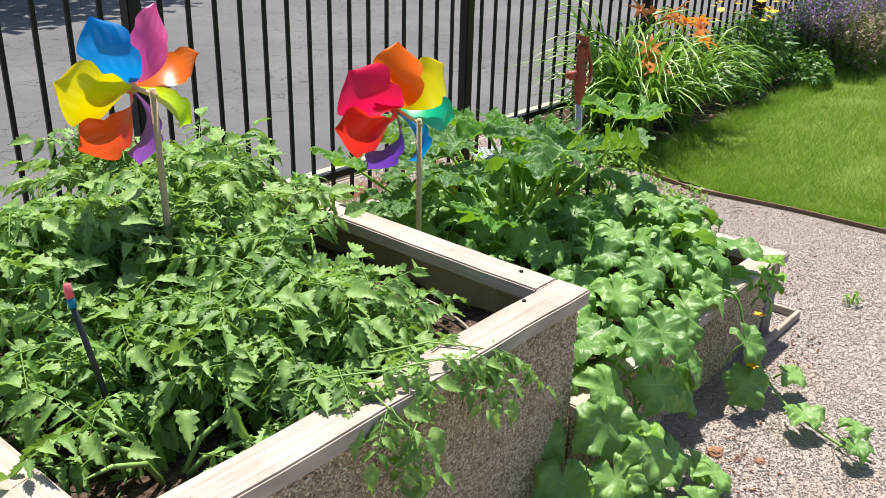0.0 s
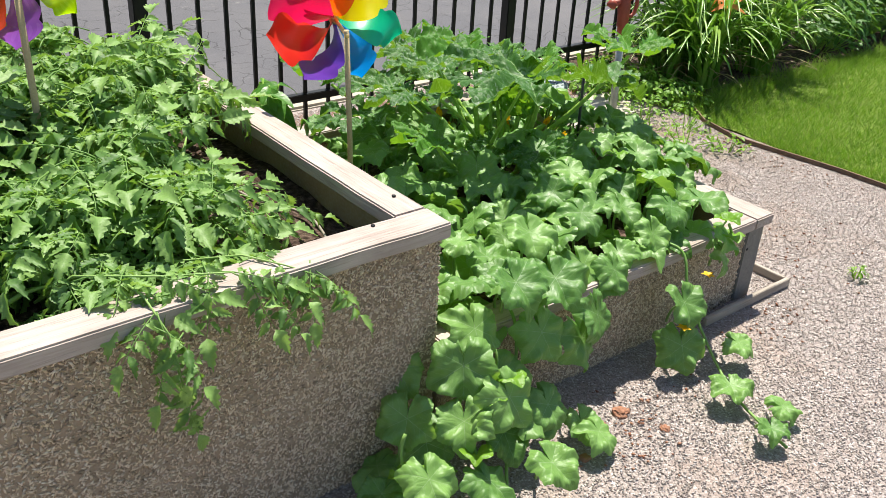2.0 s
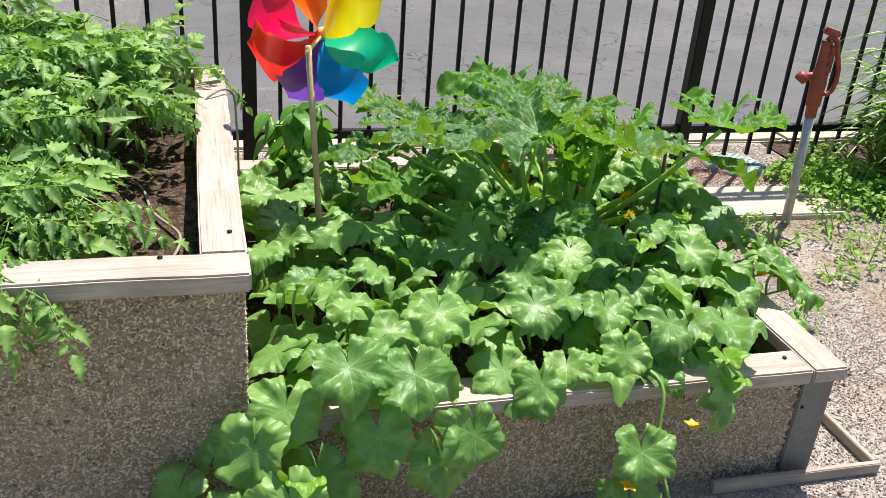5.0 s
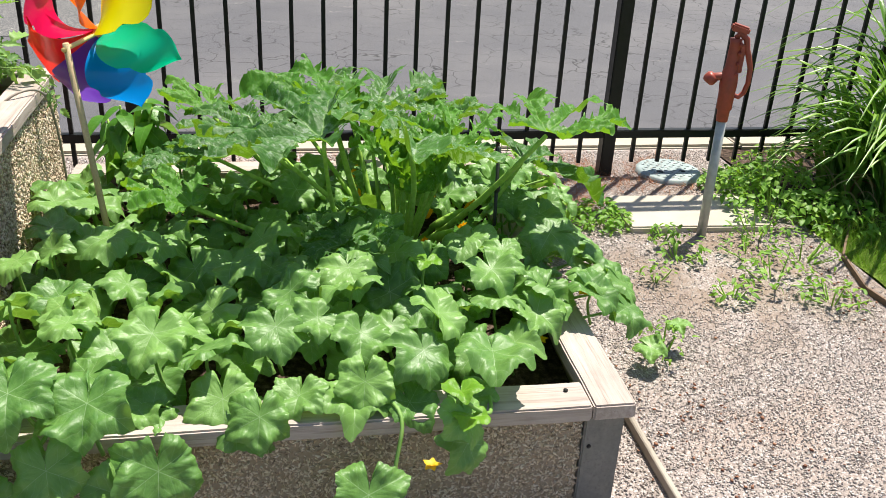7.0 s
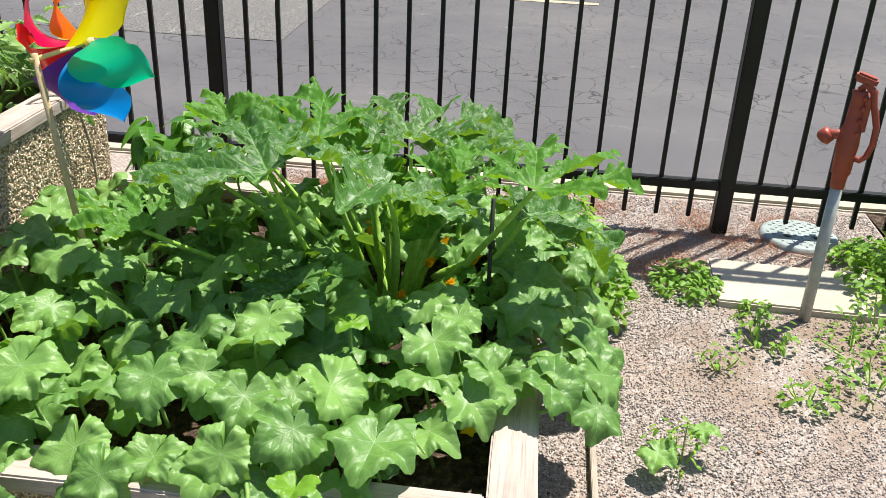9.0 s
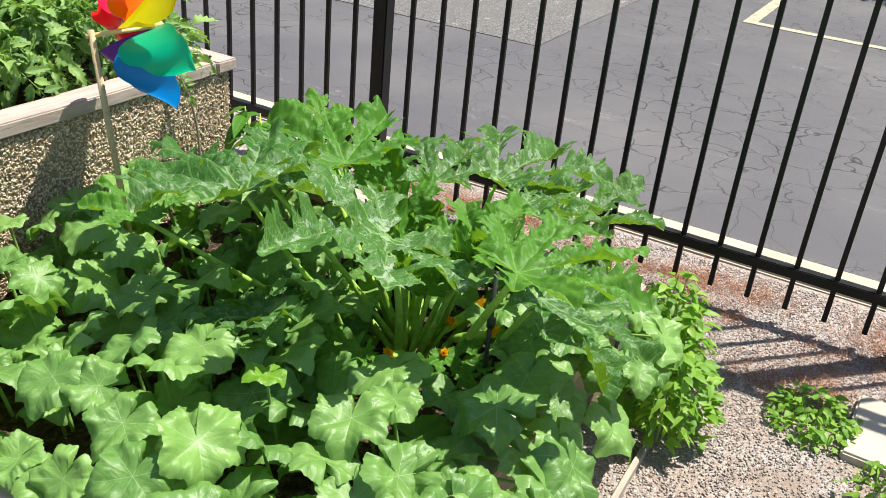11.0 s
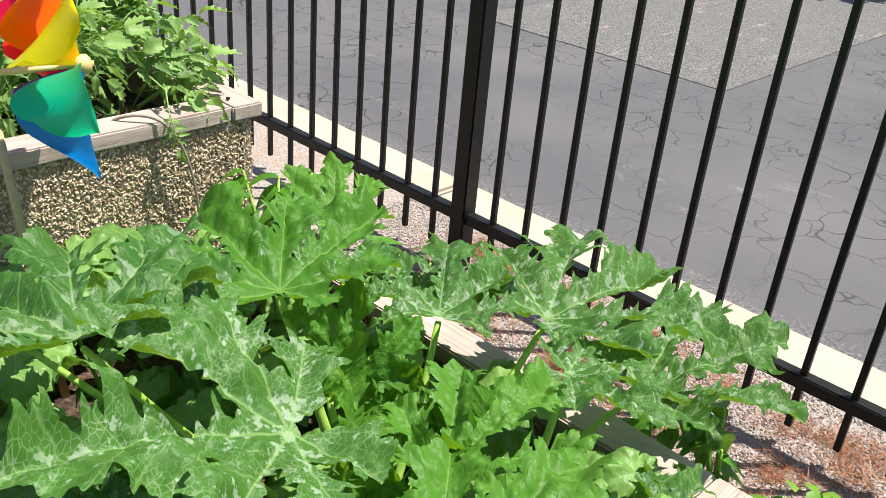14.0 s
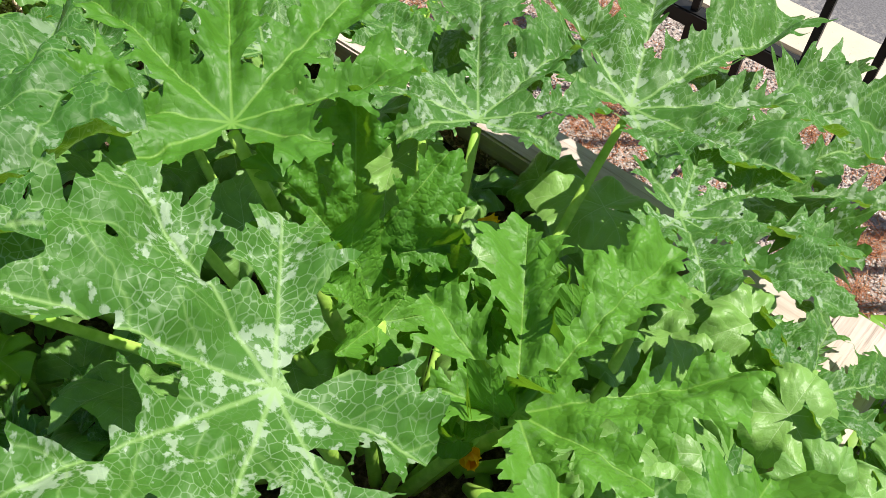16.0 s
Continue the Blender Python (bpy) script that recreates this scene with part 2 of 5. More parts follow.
    col = n.mix(n.math("MULTIPLY", main, 0.6), col, vein)
    h = n.math("ADD", n.math("MULTIPLY", n.span(saw, 0.0, 0.3), 0.5), n.math("MULTIPLY", n.span(net, 0.0, 0.25), 0.16))
    h = n.math("SUBTRACT", n.math("ADD", h, n.math("MULTIPLY", n.noise(uv, 14, 2), 0.4)), n.math("MULTIPLY", main, 0.2))
    h = n.math("MULTIPLY", h, n.span(rad, 0.03, 0.3))
    tcol = n.mix(0.5, col, glow)
    return n.done(col, n.span(n.noise(uv, 9, 3), 0.3, 0.7, rough - 0.06, rough + 0.1), n.bump(h, 0.45 if silver else 0.15, 0.008), spec=gloss, through=through, through_colour=tcol, sheen=sheen)


def petal_plastic(name, colour, dots=False):
    n = Nodes(name)
    f = n.noise(n.coord(), 25, 2)
    col = n.mix(n.span(f, 0.4, 0.7, 0, 0.2), colour, tuple(c * 0.8 for c in colour))
    if dots:
        spot = n.span(n.voronoi(n.uv(), 2.6, rnd=0.15), 0.26, 0.29, 1, 0)
        col = n.mix(n.math("MULTIPLY", spot, 0.4), col, tuple(min(1.0, c * 1.2 + 0.12) for c in colour))
    return n.done(col, 0.32, spec=0.5, through=0.45, through_colour=colour)


GRAVEL = gravel_material("gravel", 0.0)
STONES = stone_material("gravel_stone", ((0.0, (0.2, 0.16, 0.145)), (0.25, (0.29, 0.24, 0.215)), (0.7, (0.4, 0.345, 0.315)), (1.0, (0.63, 0.58, 0.55))))
CHIPS = stone_material("aggregate_chip", ((0.0, (0.2, 0.14, 0.09)), (0.12, (0.46, 0.34, 0.225)), (0.45, (0.66, 0.52, 0.37)), (0.8, (0.76, 0.63, 0.47)), (1.0, (0.87, 0.77, 0.62))))
MORTAR = concrete_material("mortar", (0.25, 0.185, 0.125), (0.35, 0.265, 0.185))
CAP = wood_material("weathered_cap", (0.53, 0.455, 0.41), (0.38, 0.31, 0.275), (0.17, 0.125, 0.1))
GREYWOOD = wood_material("grey_painted_wood", (0.25, 0.235, 0.215), (0.2, 0.19, 0.175), (0.12, 0.11, 0.1))
STRIP = wood_material("strip_wood", (0.45, 0.4, 0.34), (0.34, 0.29, 0.24), (0.2, 0.16, 0.12))
DOWEL = wood_material("dowel_wood", (0.6, 0.46, 0.28), (0.5, 0.37, 0.21), (0.35, 0.25, 0.14), 3.0)
BLACKMETAL = plain_material("black_fence_paint", (0.004, 0.004, 0.0045), (0.009, 0.0085, 0.0085), 0.45, 0.0, 60, 0.08, 0.35)
ASPHALT = asphalt_material()
INSIDE = concrete_material("stained_panel", (0.34, 0.26, 0.17), (0.22, 0.16, 0.1))
WORN = worn_asphalt_material()
KERB = concrete_material("kerb_concrete", (0.47, 0.425, 0.34), (0.39, 0.345, 0.275))
SLAB = concrete_material("slab_concrete", (0.5, 0.45, 0.37), (0.41, 0.36, 0.29))
SOIL = soil_material()
LAWN = lawn_material()
REDPAINT = plain_material("red_hydrant_paint", (0.36, 0.055, 0.03), (0.25, 0.05, 0.03), 0.5, 0.0, 40, 0.2)
GALV = plain_material("galvanised_pipe", (0.5, 0.5, 0.48), (0.36, 0.36, 0.35), 0.5, 0.35, 25, 0.1)
LIDPLASTIC = plain_material("lid_plastic", (0.33, 0.39, 0.38), (0.25, 0.3, 0.3), 0.6, 0.0, 30, 0.15)
BLACKPLASTIC = plain_material("black_stake_plastic", (0.012, 0.016, 0.014), (0.025, 0.03, 0.026), 0.5)
TUBING = plain_material("drip_tube_plastic", (0.33, 0.29, 0.24), (0.25, 0.21, 0.17), 0.6)
LINE = plain_material("line_paint", (0.5, 0.45, 0.33), (0.3, 0.27, 0.2), 0.8, 0.0, 20, 0.1)
HUBWHITE = plain_material("hub_plastic", (0.75, 0.55, 0.25), (0.7, 0.5, 0.2), 0.4)
DRYWEED = island_leaf_material("dry_weed", (0.26, 0.08, 0.03), (0.4, 0.16, 0.07), (0.48, 0.27, 0.14), through=0.15, glow=(0.4, 0.15, 0.05))
MULCH = stone_material("bark_clod", ((0.0, (0.18, 0.06, 0.03)), (0.5, (0.3, 0.12, 0.06)), (1.0, (0.38, 0.2, 0.12))))


# ---- mesh helpers ----
class Geo:
    """Vertices, faces and flat uv of one mesh."""

    def __init__(self):
        self.v, self.f, self.uv = [], [], []

    def join(self, verts, faces, uv=None):
        k = len(self.v)
        self.v += [tuple(p) for p in verts]
        self.f += [tuple(i + k for i in f) for f in faces]
        self.uv += list(uv) if uv is not None else [(0.0, 0.0)] * len(verts)

    def mesh(self, name, material, smooth=True):
        me = bpy.data.meshes.new(name)
        me.from_pydata(self.v, [], self.f)
        lay = me.uv_layers.new(name="flat")
        idx = np.empty(len(me.loops), dtype=np.int32)
        me.loops.foreach_get("vertex_index", idx)
        lay.data.foreach_set("uv", np.asarray(self.uv, dtype=np.float32)[idx].ravel())
        if smooth:
            me.shade_smooth()
        me.materials.append(material)
        me.update()
        return me


def tube(g, pts, radii, sides=7, caps=True):
    """A round rod along pts."""
    pts = [Vector(p) for p in pts]
    if not isinstance(radii, (list, tuple)):
        radii = [radii] * len(pts)
    verts, faces = [], []
    for i, p in enumerate(pts):
        d = (pts[min(i + 1, len(pts) - 1)] - pts[max(i - 1, 0)]).normalized()
        a = d.orthogonal().normalized() if i == 0 else (a - d * a.dot(d)).normalized()
        b = d.cross(a)
        for k in range(sides):
            w = 2 * math.pi * k / sides
            verts.append(p + (a * math.cos(w) + b * math.sin(w)) * radii[i])
    for i in range(len(pts) - 1):
        for k in range(sides):
            k2 = (k + 1) % sides
            faces.append((i * sides + k, i * sides + k2, (i + 1) * sides + k2, (i + 1) * sides + k))
    if caps:
        faces.append(tuple(range(sides))[::-1])
        faces.append(tuple((len(pts) - 1) * sides + k for k in range(sides)))
    g.join(verts, faces)


def box_mesh(name, sx, sy, sz, material, bevel=0.003, wear=0.0):
    """A bevelled box centred on its origin, edges a little uneven if worn."""
    bm = bmesh.new()
    bmesh.ops.create_cube(bm, size=1)
    bmesh.ops.scale(bm, vec=(sx, sy, sz), verts=bm.verts)
    if wear:
        long = [e for e in bm.edges if abs((e.verts[0].co - e.verts[1].co).x) > 0.5 * sx]
        bmesh.ops.subdivide_edges(bm, edges=long, cuts=14, use_grid_fill=True)
    if bevel:
        edges = [e for e in bm.edges if e.calc_face_angle(0) > 0.5]
        bmesh.ops.bevel(bm, geom=edges, offset=bevel, segments=2, affect="EDGES")
    if wear:
        for v in bm.verts:
            v.co.y += wear * noise.noise((v.co.x * 9, v.co.y * 3, sz * 40 + sx * 7))
            v.co.z += wear * 0.7 * noise.noise((v.co.x * 6 + 9, v.co.y * 5, sx * 11))
    me = bpy.data.meshes.new(name)
    bm.to_mesh(me)
    bm.free()
    me.materials.append(material)
    return me


def thing(name, x, y, z, label, category, group="", kind="", rz=0.0):
    ob = new(name)
    ob.empty_display_size = 0.1
    ob.matrix_basis = pose(x, y, z, 0, 0, rz)
    return tagged(ob, label, category, group, kind)


def part(name, me, parent, m=None, label="", kind=""):
    ob = new(name, me)
    ob.parent = parent
    if m is not None:
        ob.matrix_basis = m
    return tagged(ob, label, "", "", kind)


def structure(name, me, label, category, m=None):
    ob = new(name, me)
    if m is not None:
        ob.matrix_basis = m
    return tagged(ob, label, category, "", "structure")


def sheet(name, x0, x1, y0, y1, z, material, step=None, rough=0.0, depth=0.0):
    """A level sheet, lightly uneven, with sides going down if it has a depth."""
    nx = max(1, int((x1 - x0) / step)) if step else 1
    ny = max(1, int((y1 - y0) / step)) if step else 1
    g = Geo()
    verts = []
    for j in range(ny + 1):
        for i in range(nx + 1):
            x, y = x0 + (x1 - x0) * i / nx, y0 + (y1 - y0) * j / ny
            verts.append((x, y, z + rough * noise.noise((x * 3, y * 3, 5)) + 0.4 * rough * noise.noise((x * 11, y * 11, 9))))
    faces = [(j * (nx + 1) + i, j * (nx + 1) + i + 1, (j + 1) * (nx + 1) + i + 1, (j + 1) * (nx + 1) + i) for j in range(ny) for i in range(nx)]
    g.join(verts, faces)
    if depth:
        c = [(x0, y0), (x1, y0), (x1, y1), (x0, y1)]
        for k in range(4):
            (ax, ay), (bx, by) = c[k], c[(k + 1) % 4]
            g.join([(ax, ay, z), (bx, by, z), (bx, by, z - depth), (ax, ay, z - depth)], [(3, 2, 1, 0)])
    return g.mesh(name, material, smooth=False)


def fast_mesh(name, verts, faces, material, smooth=False):
    me = bpy.data.meshes.new(name)
    n, f = len(verts), len(faces)
    k = faces.shape[1]
    me.vertices.add(n)
    me.vertices.foreach_set("co", verts.astype(np.float32).ravel())
    me.loops.add(f * k)
    me.loops.foreach_set("vertex_index", faces.astype(np.int32).ravel())
    me.polygons.add(f)
    me.polygons.foreach_set("loop_start", np.arange(0, f * k, k, dtype=np.int32))
    me.update(calc_edges=True)
    if smooth:
        me.shade_smooth()
    me.materials.append(material)
    return me


OCT_V = np.array([(1, 0, 0), (-1, 0, 0), (0, 1, 0), (0, -1, 0), (0, 0, 1), (0, 0, -1)], float)
OCT_F = np.array([(0, 2, 4), (2, 1, 4), (1, 3, 4), (3, 0, 4), (2, 0, 5), (1, 2, 5), (3, 1, 5), (0, 3, 5)])


def pebbles(name, centres, sizes, material, rng, flat=1.0, axis=2):
    """Many small uneven stones at the given places; sizes are half axes, turned round the given axis."""
    n = len(centres)
    v = OCT_V[None] * sizes[:, None, :] * rng.uniform(0.75, 1.25, (n, 6, 1))
    a = rng.uniform(0, 2 * np.pi, n)
    c, s = np.cos(a)[:, None], np.sin(a)[:, None]
    i, j = [k for k in range(3) if k != axis]
    w = v.copy()
    w[:, :, i] = c * v[:, :, i] - s * v[:, :, j]
    w[:, :, j] = s * v[:, :, i] + c * v[:, :, j]
    tilt = rng.normal(0, 0.25, (n, 1))
    w[:, :, axis] += w[:, :, i] * tilt
    verts = (w + centres[:, None, :]).reshape(-1, 3)
    faces = (OCT_F[None] + 6 * np.arange(n)[:, None, None]).reshape(-1, 3)
    return fast_mesh(name, verts, faces, material)


RNG = np.random.default_rng(7)


# ---- ground, car park, kerb, lawn ----
FENCE_X = -3.145
structure("ground", sheet("ground", -220, 220, -220, 220, -0.2, LAWN), "grassy ground reaching far around the garden", "ground")
structure("road", sheet("road", -60, -3.6, -60, 60, -0.1, ASPHALT), "cracked grey asphalt of a sunny car park", "asphalt")
structure("pavement", sheet("pavement", -3.45, 1.6, -4.0, 5.86, 0.0, GRAVEL, 0.06, 0.0015, 0.2), "pale pinkish pea gravel path with dirt patches", "gravel")
structure("lawn", sheet("lawn", -2.52, 12, 5.86, 14, -0.005, LAWN, 0.2, 0.02, 0.2), "mown green lawn beside the gravel", "lawn")
structure("lawn_behind", sheet("lawn_behind", 1.6, 12, -4, 5.86, -0.005, LAWN, 0.4, 0.02, 0.2), "green lawn beyond the gravel path", "lawn")
structure("flower_bed", sheet("flower_bed", -3.45, -2.52, 5.86, 14, 0.0, SOIL, 0.08, 0.02, 0.2), "dark mulched soil of a flower border", "soil")

kerb = thing("kerb", -3.54, 4, 0, "cream concrete kerb between gravel and asphalt", "kerb", kind="structure")
for k in range(-3, 6):
    y = 2.96 + 3.05 * k
    part("kerb_stone", box_mesh("kerb_stone", 3.035, 0.19, 0.2, KERB, 0.012, 0.003), kerb, pose(0, y + 1.525 - 4, -0.082, 0, 0, 90))

# lawn edging strip
g = Geo()
pts = [(-2.55, 6.02, 0.0), (-2.3, 5.84, 0.0), (-2.06, 5.775, 0.0), (-1.565, 5.845, 0.0), (-1.13, 5.862, 0.0), (0.2, 5.87, 0.0), (1.6, 5.86, 0.0)]
for a, b in zip(pts[:-1], pts[1:]):
    d = (Vector(b) - Vector(a)).normalized()
    nrm = Vector((-d.y, d.x, 0)) * 0.004
    va = [Vector(a) + nrm, Vector(b) + nrm, Vector(b) - nrm, Vector(a) - nrm]
    up = Vector((0, 0, 0.022))
    g.join([p - up for p in va] + [p + up for p in va], [(0, 1, 5, 4), (2, 3, 7, 6), (4, 5, 6, 7)])
EDGE = plain_material("rusty_edging", (0.13, 0.075, 0.045), (0.2, 0.13, 0.085), 0.85, 0.0, 50)
structure("trim_edging", g.mesh("trim_edging", EDGE, False), "thin rusty steel edging along the lawn", "edging")

# loose stones on the gravel, denser where one walks close by
m = 250000
c = np.stack([RNG.uniform(-3.42, 0.45, m), RNG.uniform(2.6, 5.85, m), RNG.uniform(0.0015, 0.0035, m)], 1)
keep = ~((c[:, 0] > -2.5) & (c[:, 0] < -1.16) & (c[:, 1] < 4.57)) & ~((c[:, 0] < -2.5) & (c[:, 1] < 2.9))
c = c[keep]
dirt = np.hypot(c[:, 0] + 2.25, c[:, 1] - 5.35)
c = c[RNG.random(len(c)) < np.clip(dirt / 0.5, 0.35, 1)]
sz = RNG.uniform(0.0014, 0.0034, (len(c), 1)) * np.array([[1.3, 1.0, 0.28]]) * RNG.uniform(0.75, 1.3, (len(c), 3))
ob = new("gravel_stones", pebbles("gravel_stones", c, sz, STONES, RNG))
tagged(ob, "loose pale pea gravel stones on the path", "gravel", kind="stuff")

# parking bay lines
structure("road_patch", sheet("road_patch", -11.5, -5.95, 0.9, 2.78, -0.096, WORN), "pale worn asphalt patch with exposed grit", "asphalt")
structure("trim_line", sheet("trim_line", -8.05, -7.95, 3.7, 5.0, -0.096, LINE), "worn cream parking bay line on asphalt", "road marking")
structure("trim_line_2", sheet("trim_line_2", -13.0, -7.95, 3.66, 3.76, -0.095, LINE), "worn cream parking bay line on asphalt", "road marking")


# ---- fence ----
POST_Y = [-0.405 + 1.881 * k for k in range(-2, 8)]
rail_me = box_mesh("rail", 1.83, 0.035, 0.034, BLACKMETAL, 0.003)
post_me = box_mesh("post", 0.055, 0.055, 1.62, BLACKMETAL, 0.004)
pick_me = box_mesh("picket", 0.0155, 0.0155, 1.5, BLACKMETAL, 0.0015)
cap_me = box_mesh("post_cap", 0.06, 0.06, 0.02, BLACKMETAL, 0.006)
for k, y in enumerate(POST_Y[:-1]):
    panel = thing("metal_fence", FENCE_X, y, 0, "black painted metal picket fence panel along the kerb", "fence", "fence panels")
    p = part("post", post_me, panel, pose(0, 0, 0.81))
    part("post_cap", cap_me, p, pose(0, 0, 0.815))
    for z in (0.183, 1.33, 1.5):
        part("rail", rail_me, panel, pose(0, 0.9405, z, 0, 0, 90))
    for i in range(1, 16):
        part("picket", pick_me, panel, pose(0, 1.881 * i / 16, 0.055 + 0.75))


# ---- planters ----
def board(parent, name, x0, x1, y0, y1, z0, z1, material, along, bevel=0.003, wear=0.0, label=""):
    """A board between two corners, its grain along x or y."""
    c = ((x0 + x1) / 2, (y0 + y1) / 2, (z0 + z1) / 2)
    sx, sy, sz = x1 - x0, y1 - y0, z1 - z0
    p = parent.matrix_basis.translation
    if along == "x":
        me, r = box_mesh(name, sx, sy, sz, material, bevel, wear), 0
    elif along == "y":
        me, r = box_mesh(name, sy, sx, sz, material, bevel, wear), 90
    return part(name, me, parent, pose(c[0] - p.x, c[1] - p.y, c[2] - p.z, 0, 0, r), label)


def chips(parent, name, axis, at, out, u0, u1, z0, z1, count):
    """Long stone chips pressed into a wall face."""
    p = parent.matrix_basis.translation
    u, z = RNG.uniform(u0, u1, count), RNG.uniform(z0, z1, count)
    d = at + out * RNG.uniform(-0.0015, 0.0018, count)
    c = np.stack([d, u, z] if axis == 0 else [u, d, z], 1) - np.array([[p.x, p.y, p.z]])
    L, W = RNG.uniform(0.003, 0.0088, count), RNG.uniform(0.0016, 0.0032, count)
    sz = np.stack([np.full(count, 0.0028), L, W], 1) if axis == 0 else np.stack([L, np.full(count, 0.0028), W], 1)
    return part(name, pebbles(name, c, sz, CHIPS, RNG, axis=axis), parent, None, "", "stuff")


BX, FX = -2.511, -1.142
SEP = 3.25
TOP, LOW = 0.625, 0.303
tall = thing("tall_planter", (BX + FX) / 2, 2.65, 0, "tall raised bed of pebbledash panels with pale wooden cap", "planter")
W = 0.022
board(tall, "wall_panel", FX - 0.052, FX - W, 2.03, SEP - 0.012, 0.0, TOP - 0.04, MORTAR, "y", 0.004)
board(tall, "wall_panel", BX + W, BX + 0.052, 2.03, SEP - 0.012, 0.0, TOP - 0.04, MORTAR, "y", 0.004)
board(tall, "wall_panel", BX + 0.054, FX - 0.054, SEP - 0.045, SEP - 0.014, 0.0, TOP - 0.04, INSIDE, "x", 0.004)
board(tall, "wall_panel", BX + 0.054, FX - 0.054, 2.03, 2.06, 0.0, TOP - 0.04, MORTAR, "x", 0.004)
board(tall, "cap_board", FX - 0.09, FX, 2.0, SEP, TOP - 0.038, TOP, CAP, "y", 0.004, 0.003)
board(tall, "cap_board", BX, BX + 0.08, 2.0, SEP, TOP - 0.038, TOP - 0.003, CAP, "y", 0.004, 0.003)
board(tall, "cap_board", BX + 0.082, FX - 0.092, SEP - 0.088, SEP - 0.002, TOP - 0.038, TOP - 0.001, CAP, "x", 0.004, 0.003)
board(tall, "cap_board", BX + 0.082, FX - 0.092, 2.002, 2.09, TOP - 0.038, TOP - 0.001, CAP, "x", 0.004, 0.003)
chips(tall, "aggregate_front", 0, FX - W, 1, 2.03, SEP - 0.012, 0.0, TOP - 0.04, 24000)
chips(tall, "aggregate_end", 1, SEP - 0.013, 1, BX + W, FX - W, 0.0, TOP - 0.04, 24000)
bolt = Geo()
tube(bolt, [(0, 0, 0), (0, 0, 0.004)], 0.005, 8)
bolt_me = bolt.mesh("screw", BLACKMETAL)
for x, y in ((-1.317, 3.219), (-1.218, 3.094), (-1.2, 2.55), (-2.45, 3.2), (-1.185, 2.2)):
    part("screw", bolt_me, tall, pose(x + (-BX - FX) / 2, y - 2.65, TOP - 0.001))

low = thing("low_planter", (BX + FX) / 2, 3.92, 0, "low raised bed of pebbledash panels with weathered wooden cap", "planter")
L0, L1 = SEP + 0.004, 4.584
board(low, "wall_panel", FX - 0.052, FX - W, L0, L1 - 0.1, 0.0, LOW - 0.04, MORTAR, "y", 0.004)
board(low, "wall_panel", BX - 0.02, BX + 0.012, L0, L1 - 0.1, 0.0, LOW - 0.04, MORTAR, "y", 0.004)
board(low, "wall_panel", BX + 0.06, FX - 0.1, L1 - 0.05, L1 - W, 0.0, LOW - 0.04, MORTAR, "x", 0.004)
for x0 in (FX - 0.1, BX - 0.024):
    board(low, "corner_post", x0, x0 + 0.084, L1 - 0.098, L1 - 0.014, 0.0, LOW - 0.04, GREYWOOD, "x", 0.003, 0, "grey weathered corner post")
board(low, "cap_board", FX - 0.09, FX, L0, L1 - 0.092, LOW - 0.038, LOW, CAP, "y", 0.004, 0.003)
board(low, "cap_board", BX - 0.045, FX, L1 - 0.09, L1, LOW - 0.038, LOW - 0.001, CAP, "x", 0.004, 0.003)
board(low, "cap_board", BX - 0.045, BX + 0.045, L0, L1 - 0.092, LOW - 0.038, LOW, CAP, "y", 0.004, 0.003)
chips(low, "aggregate_front", 0, FX - W, 1, L0, L1 - 0.1, 0.0, LOW - 0.04, 10500)
chips(low, "aggregate_inside", 0, BX + 0.013, 1, L0, L1 - 0.1, 0.19, LOW - 0.04, 1500)
part("screw", bolt_me, low, pose(-1.166 + 0.006 + (-BX - FX) / 2, 4.5 - 3.92, 0.19, 0, 90, 0))
for x, y in ((-1.2, 4.0), (-1.2, 4.45), (-2.48, 4.4)):
    part("screw", bolt_me, low, pose(x + (-BX - FX) / 2, y - 3.92, LOW - 0.001))

structure("soil_tall", sheet("soil_tall", BX + 0.054, FX - 0.054, 2.061, SEP - 0.047, 0.5, SOIL, 0.025, 0.02), "dark crumbly soil in the tall raised bed", "soil")
structure("soil_low", sheet("soil_low", BX + 0.014, FX - 0.054, L0, L1 - 0.051, 0.2, SOIL, 0.025, 0.02), "dark crumbly soil in the low raised bed", "soil")

# thin wooden frame on the ground at the low bed's corner
tray = thing("wooden_frame", -1.4, 4.66, 0, "thin pale wooden strip frame lying on gravel", "frame")
board(tray, "strip", -1.125, -1.11, 4.28, 4.735, 0.0, 0.032, STRIP, "y", 0.002, 0.001)
board(tray, "strip", -2.3, -1.126, 4.722, 4.736, 0.0, 0.03, STRIP, "x", 0.002, 0.001)

# slab, meter lid
slab = structure("slab", box_mesh("slab", 0.56, 0.3, 0.05, SLAB, 0.006, 0.002), "pale concrete slab set in the gravel", "slab", pose(-2.7, 5.43, 0.0, 0, 0, 88))
lid = thing("meter_lid", -3.14, 5.53, 0.0, "round pale grey-green plastic meter lid in the gravel", "lid")
g = Geo()
ring = [(0.0, 0.022), (0.125, 0.022), (0.136, 0.018), (0.14, 0.0)]
sides = 40
verts = [(r * math.cos(2 * math.pi * k / sides), r * math.sin(2 * math.pi * k / sides), z) for r, z in ring[1:] for k in range(sides)] + [(0, 0, 0.022)]
faces = [(j * sides + k, j * sides + (k + 1) % sides, (j + 1) * sides + (k + 1) % sides, (j + 1) * sides + k)[::-1] for j in range(2) for k in range(sides)]
faces += [(k, (k + 1) % sides, len(verts) - 1) for k in range(sides)]
g.join(verts, faces)
part("disc", g.mesh("disc", LIDPLASTIC), lid)
g = Geo()
tube(g, [(0, 0, 0.021), (0, 0, 0.0245)], 0.014, 12)
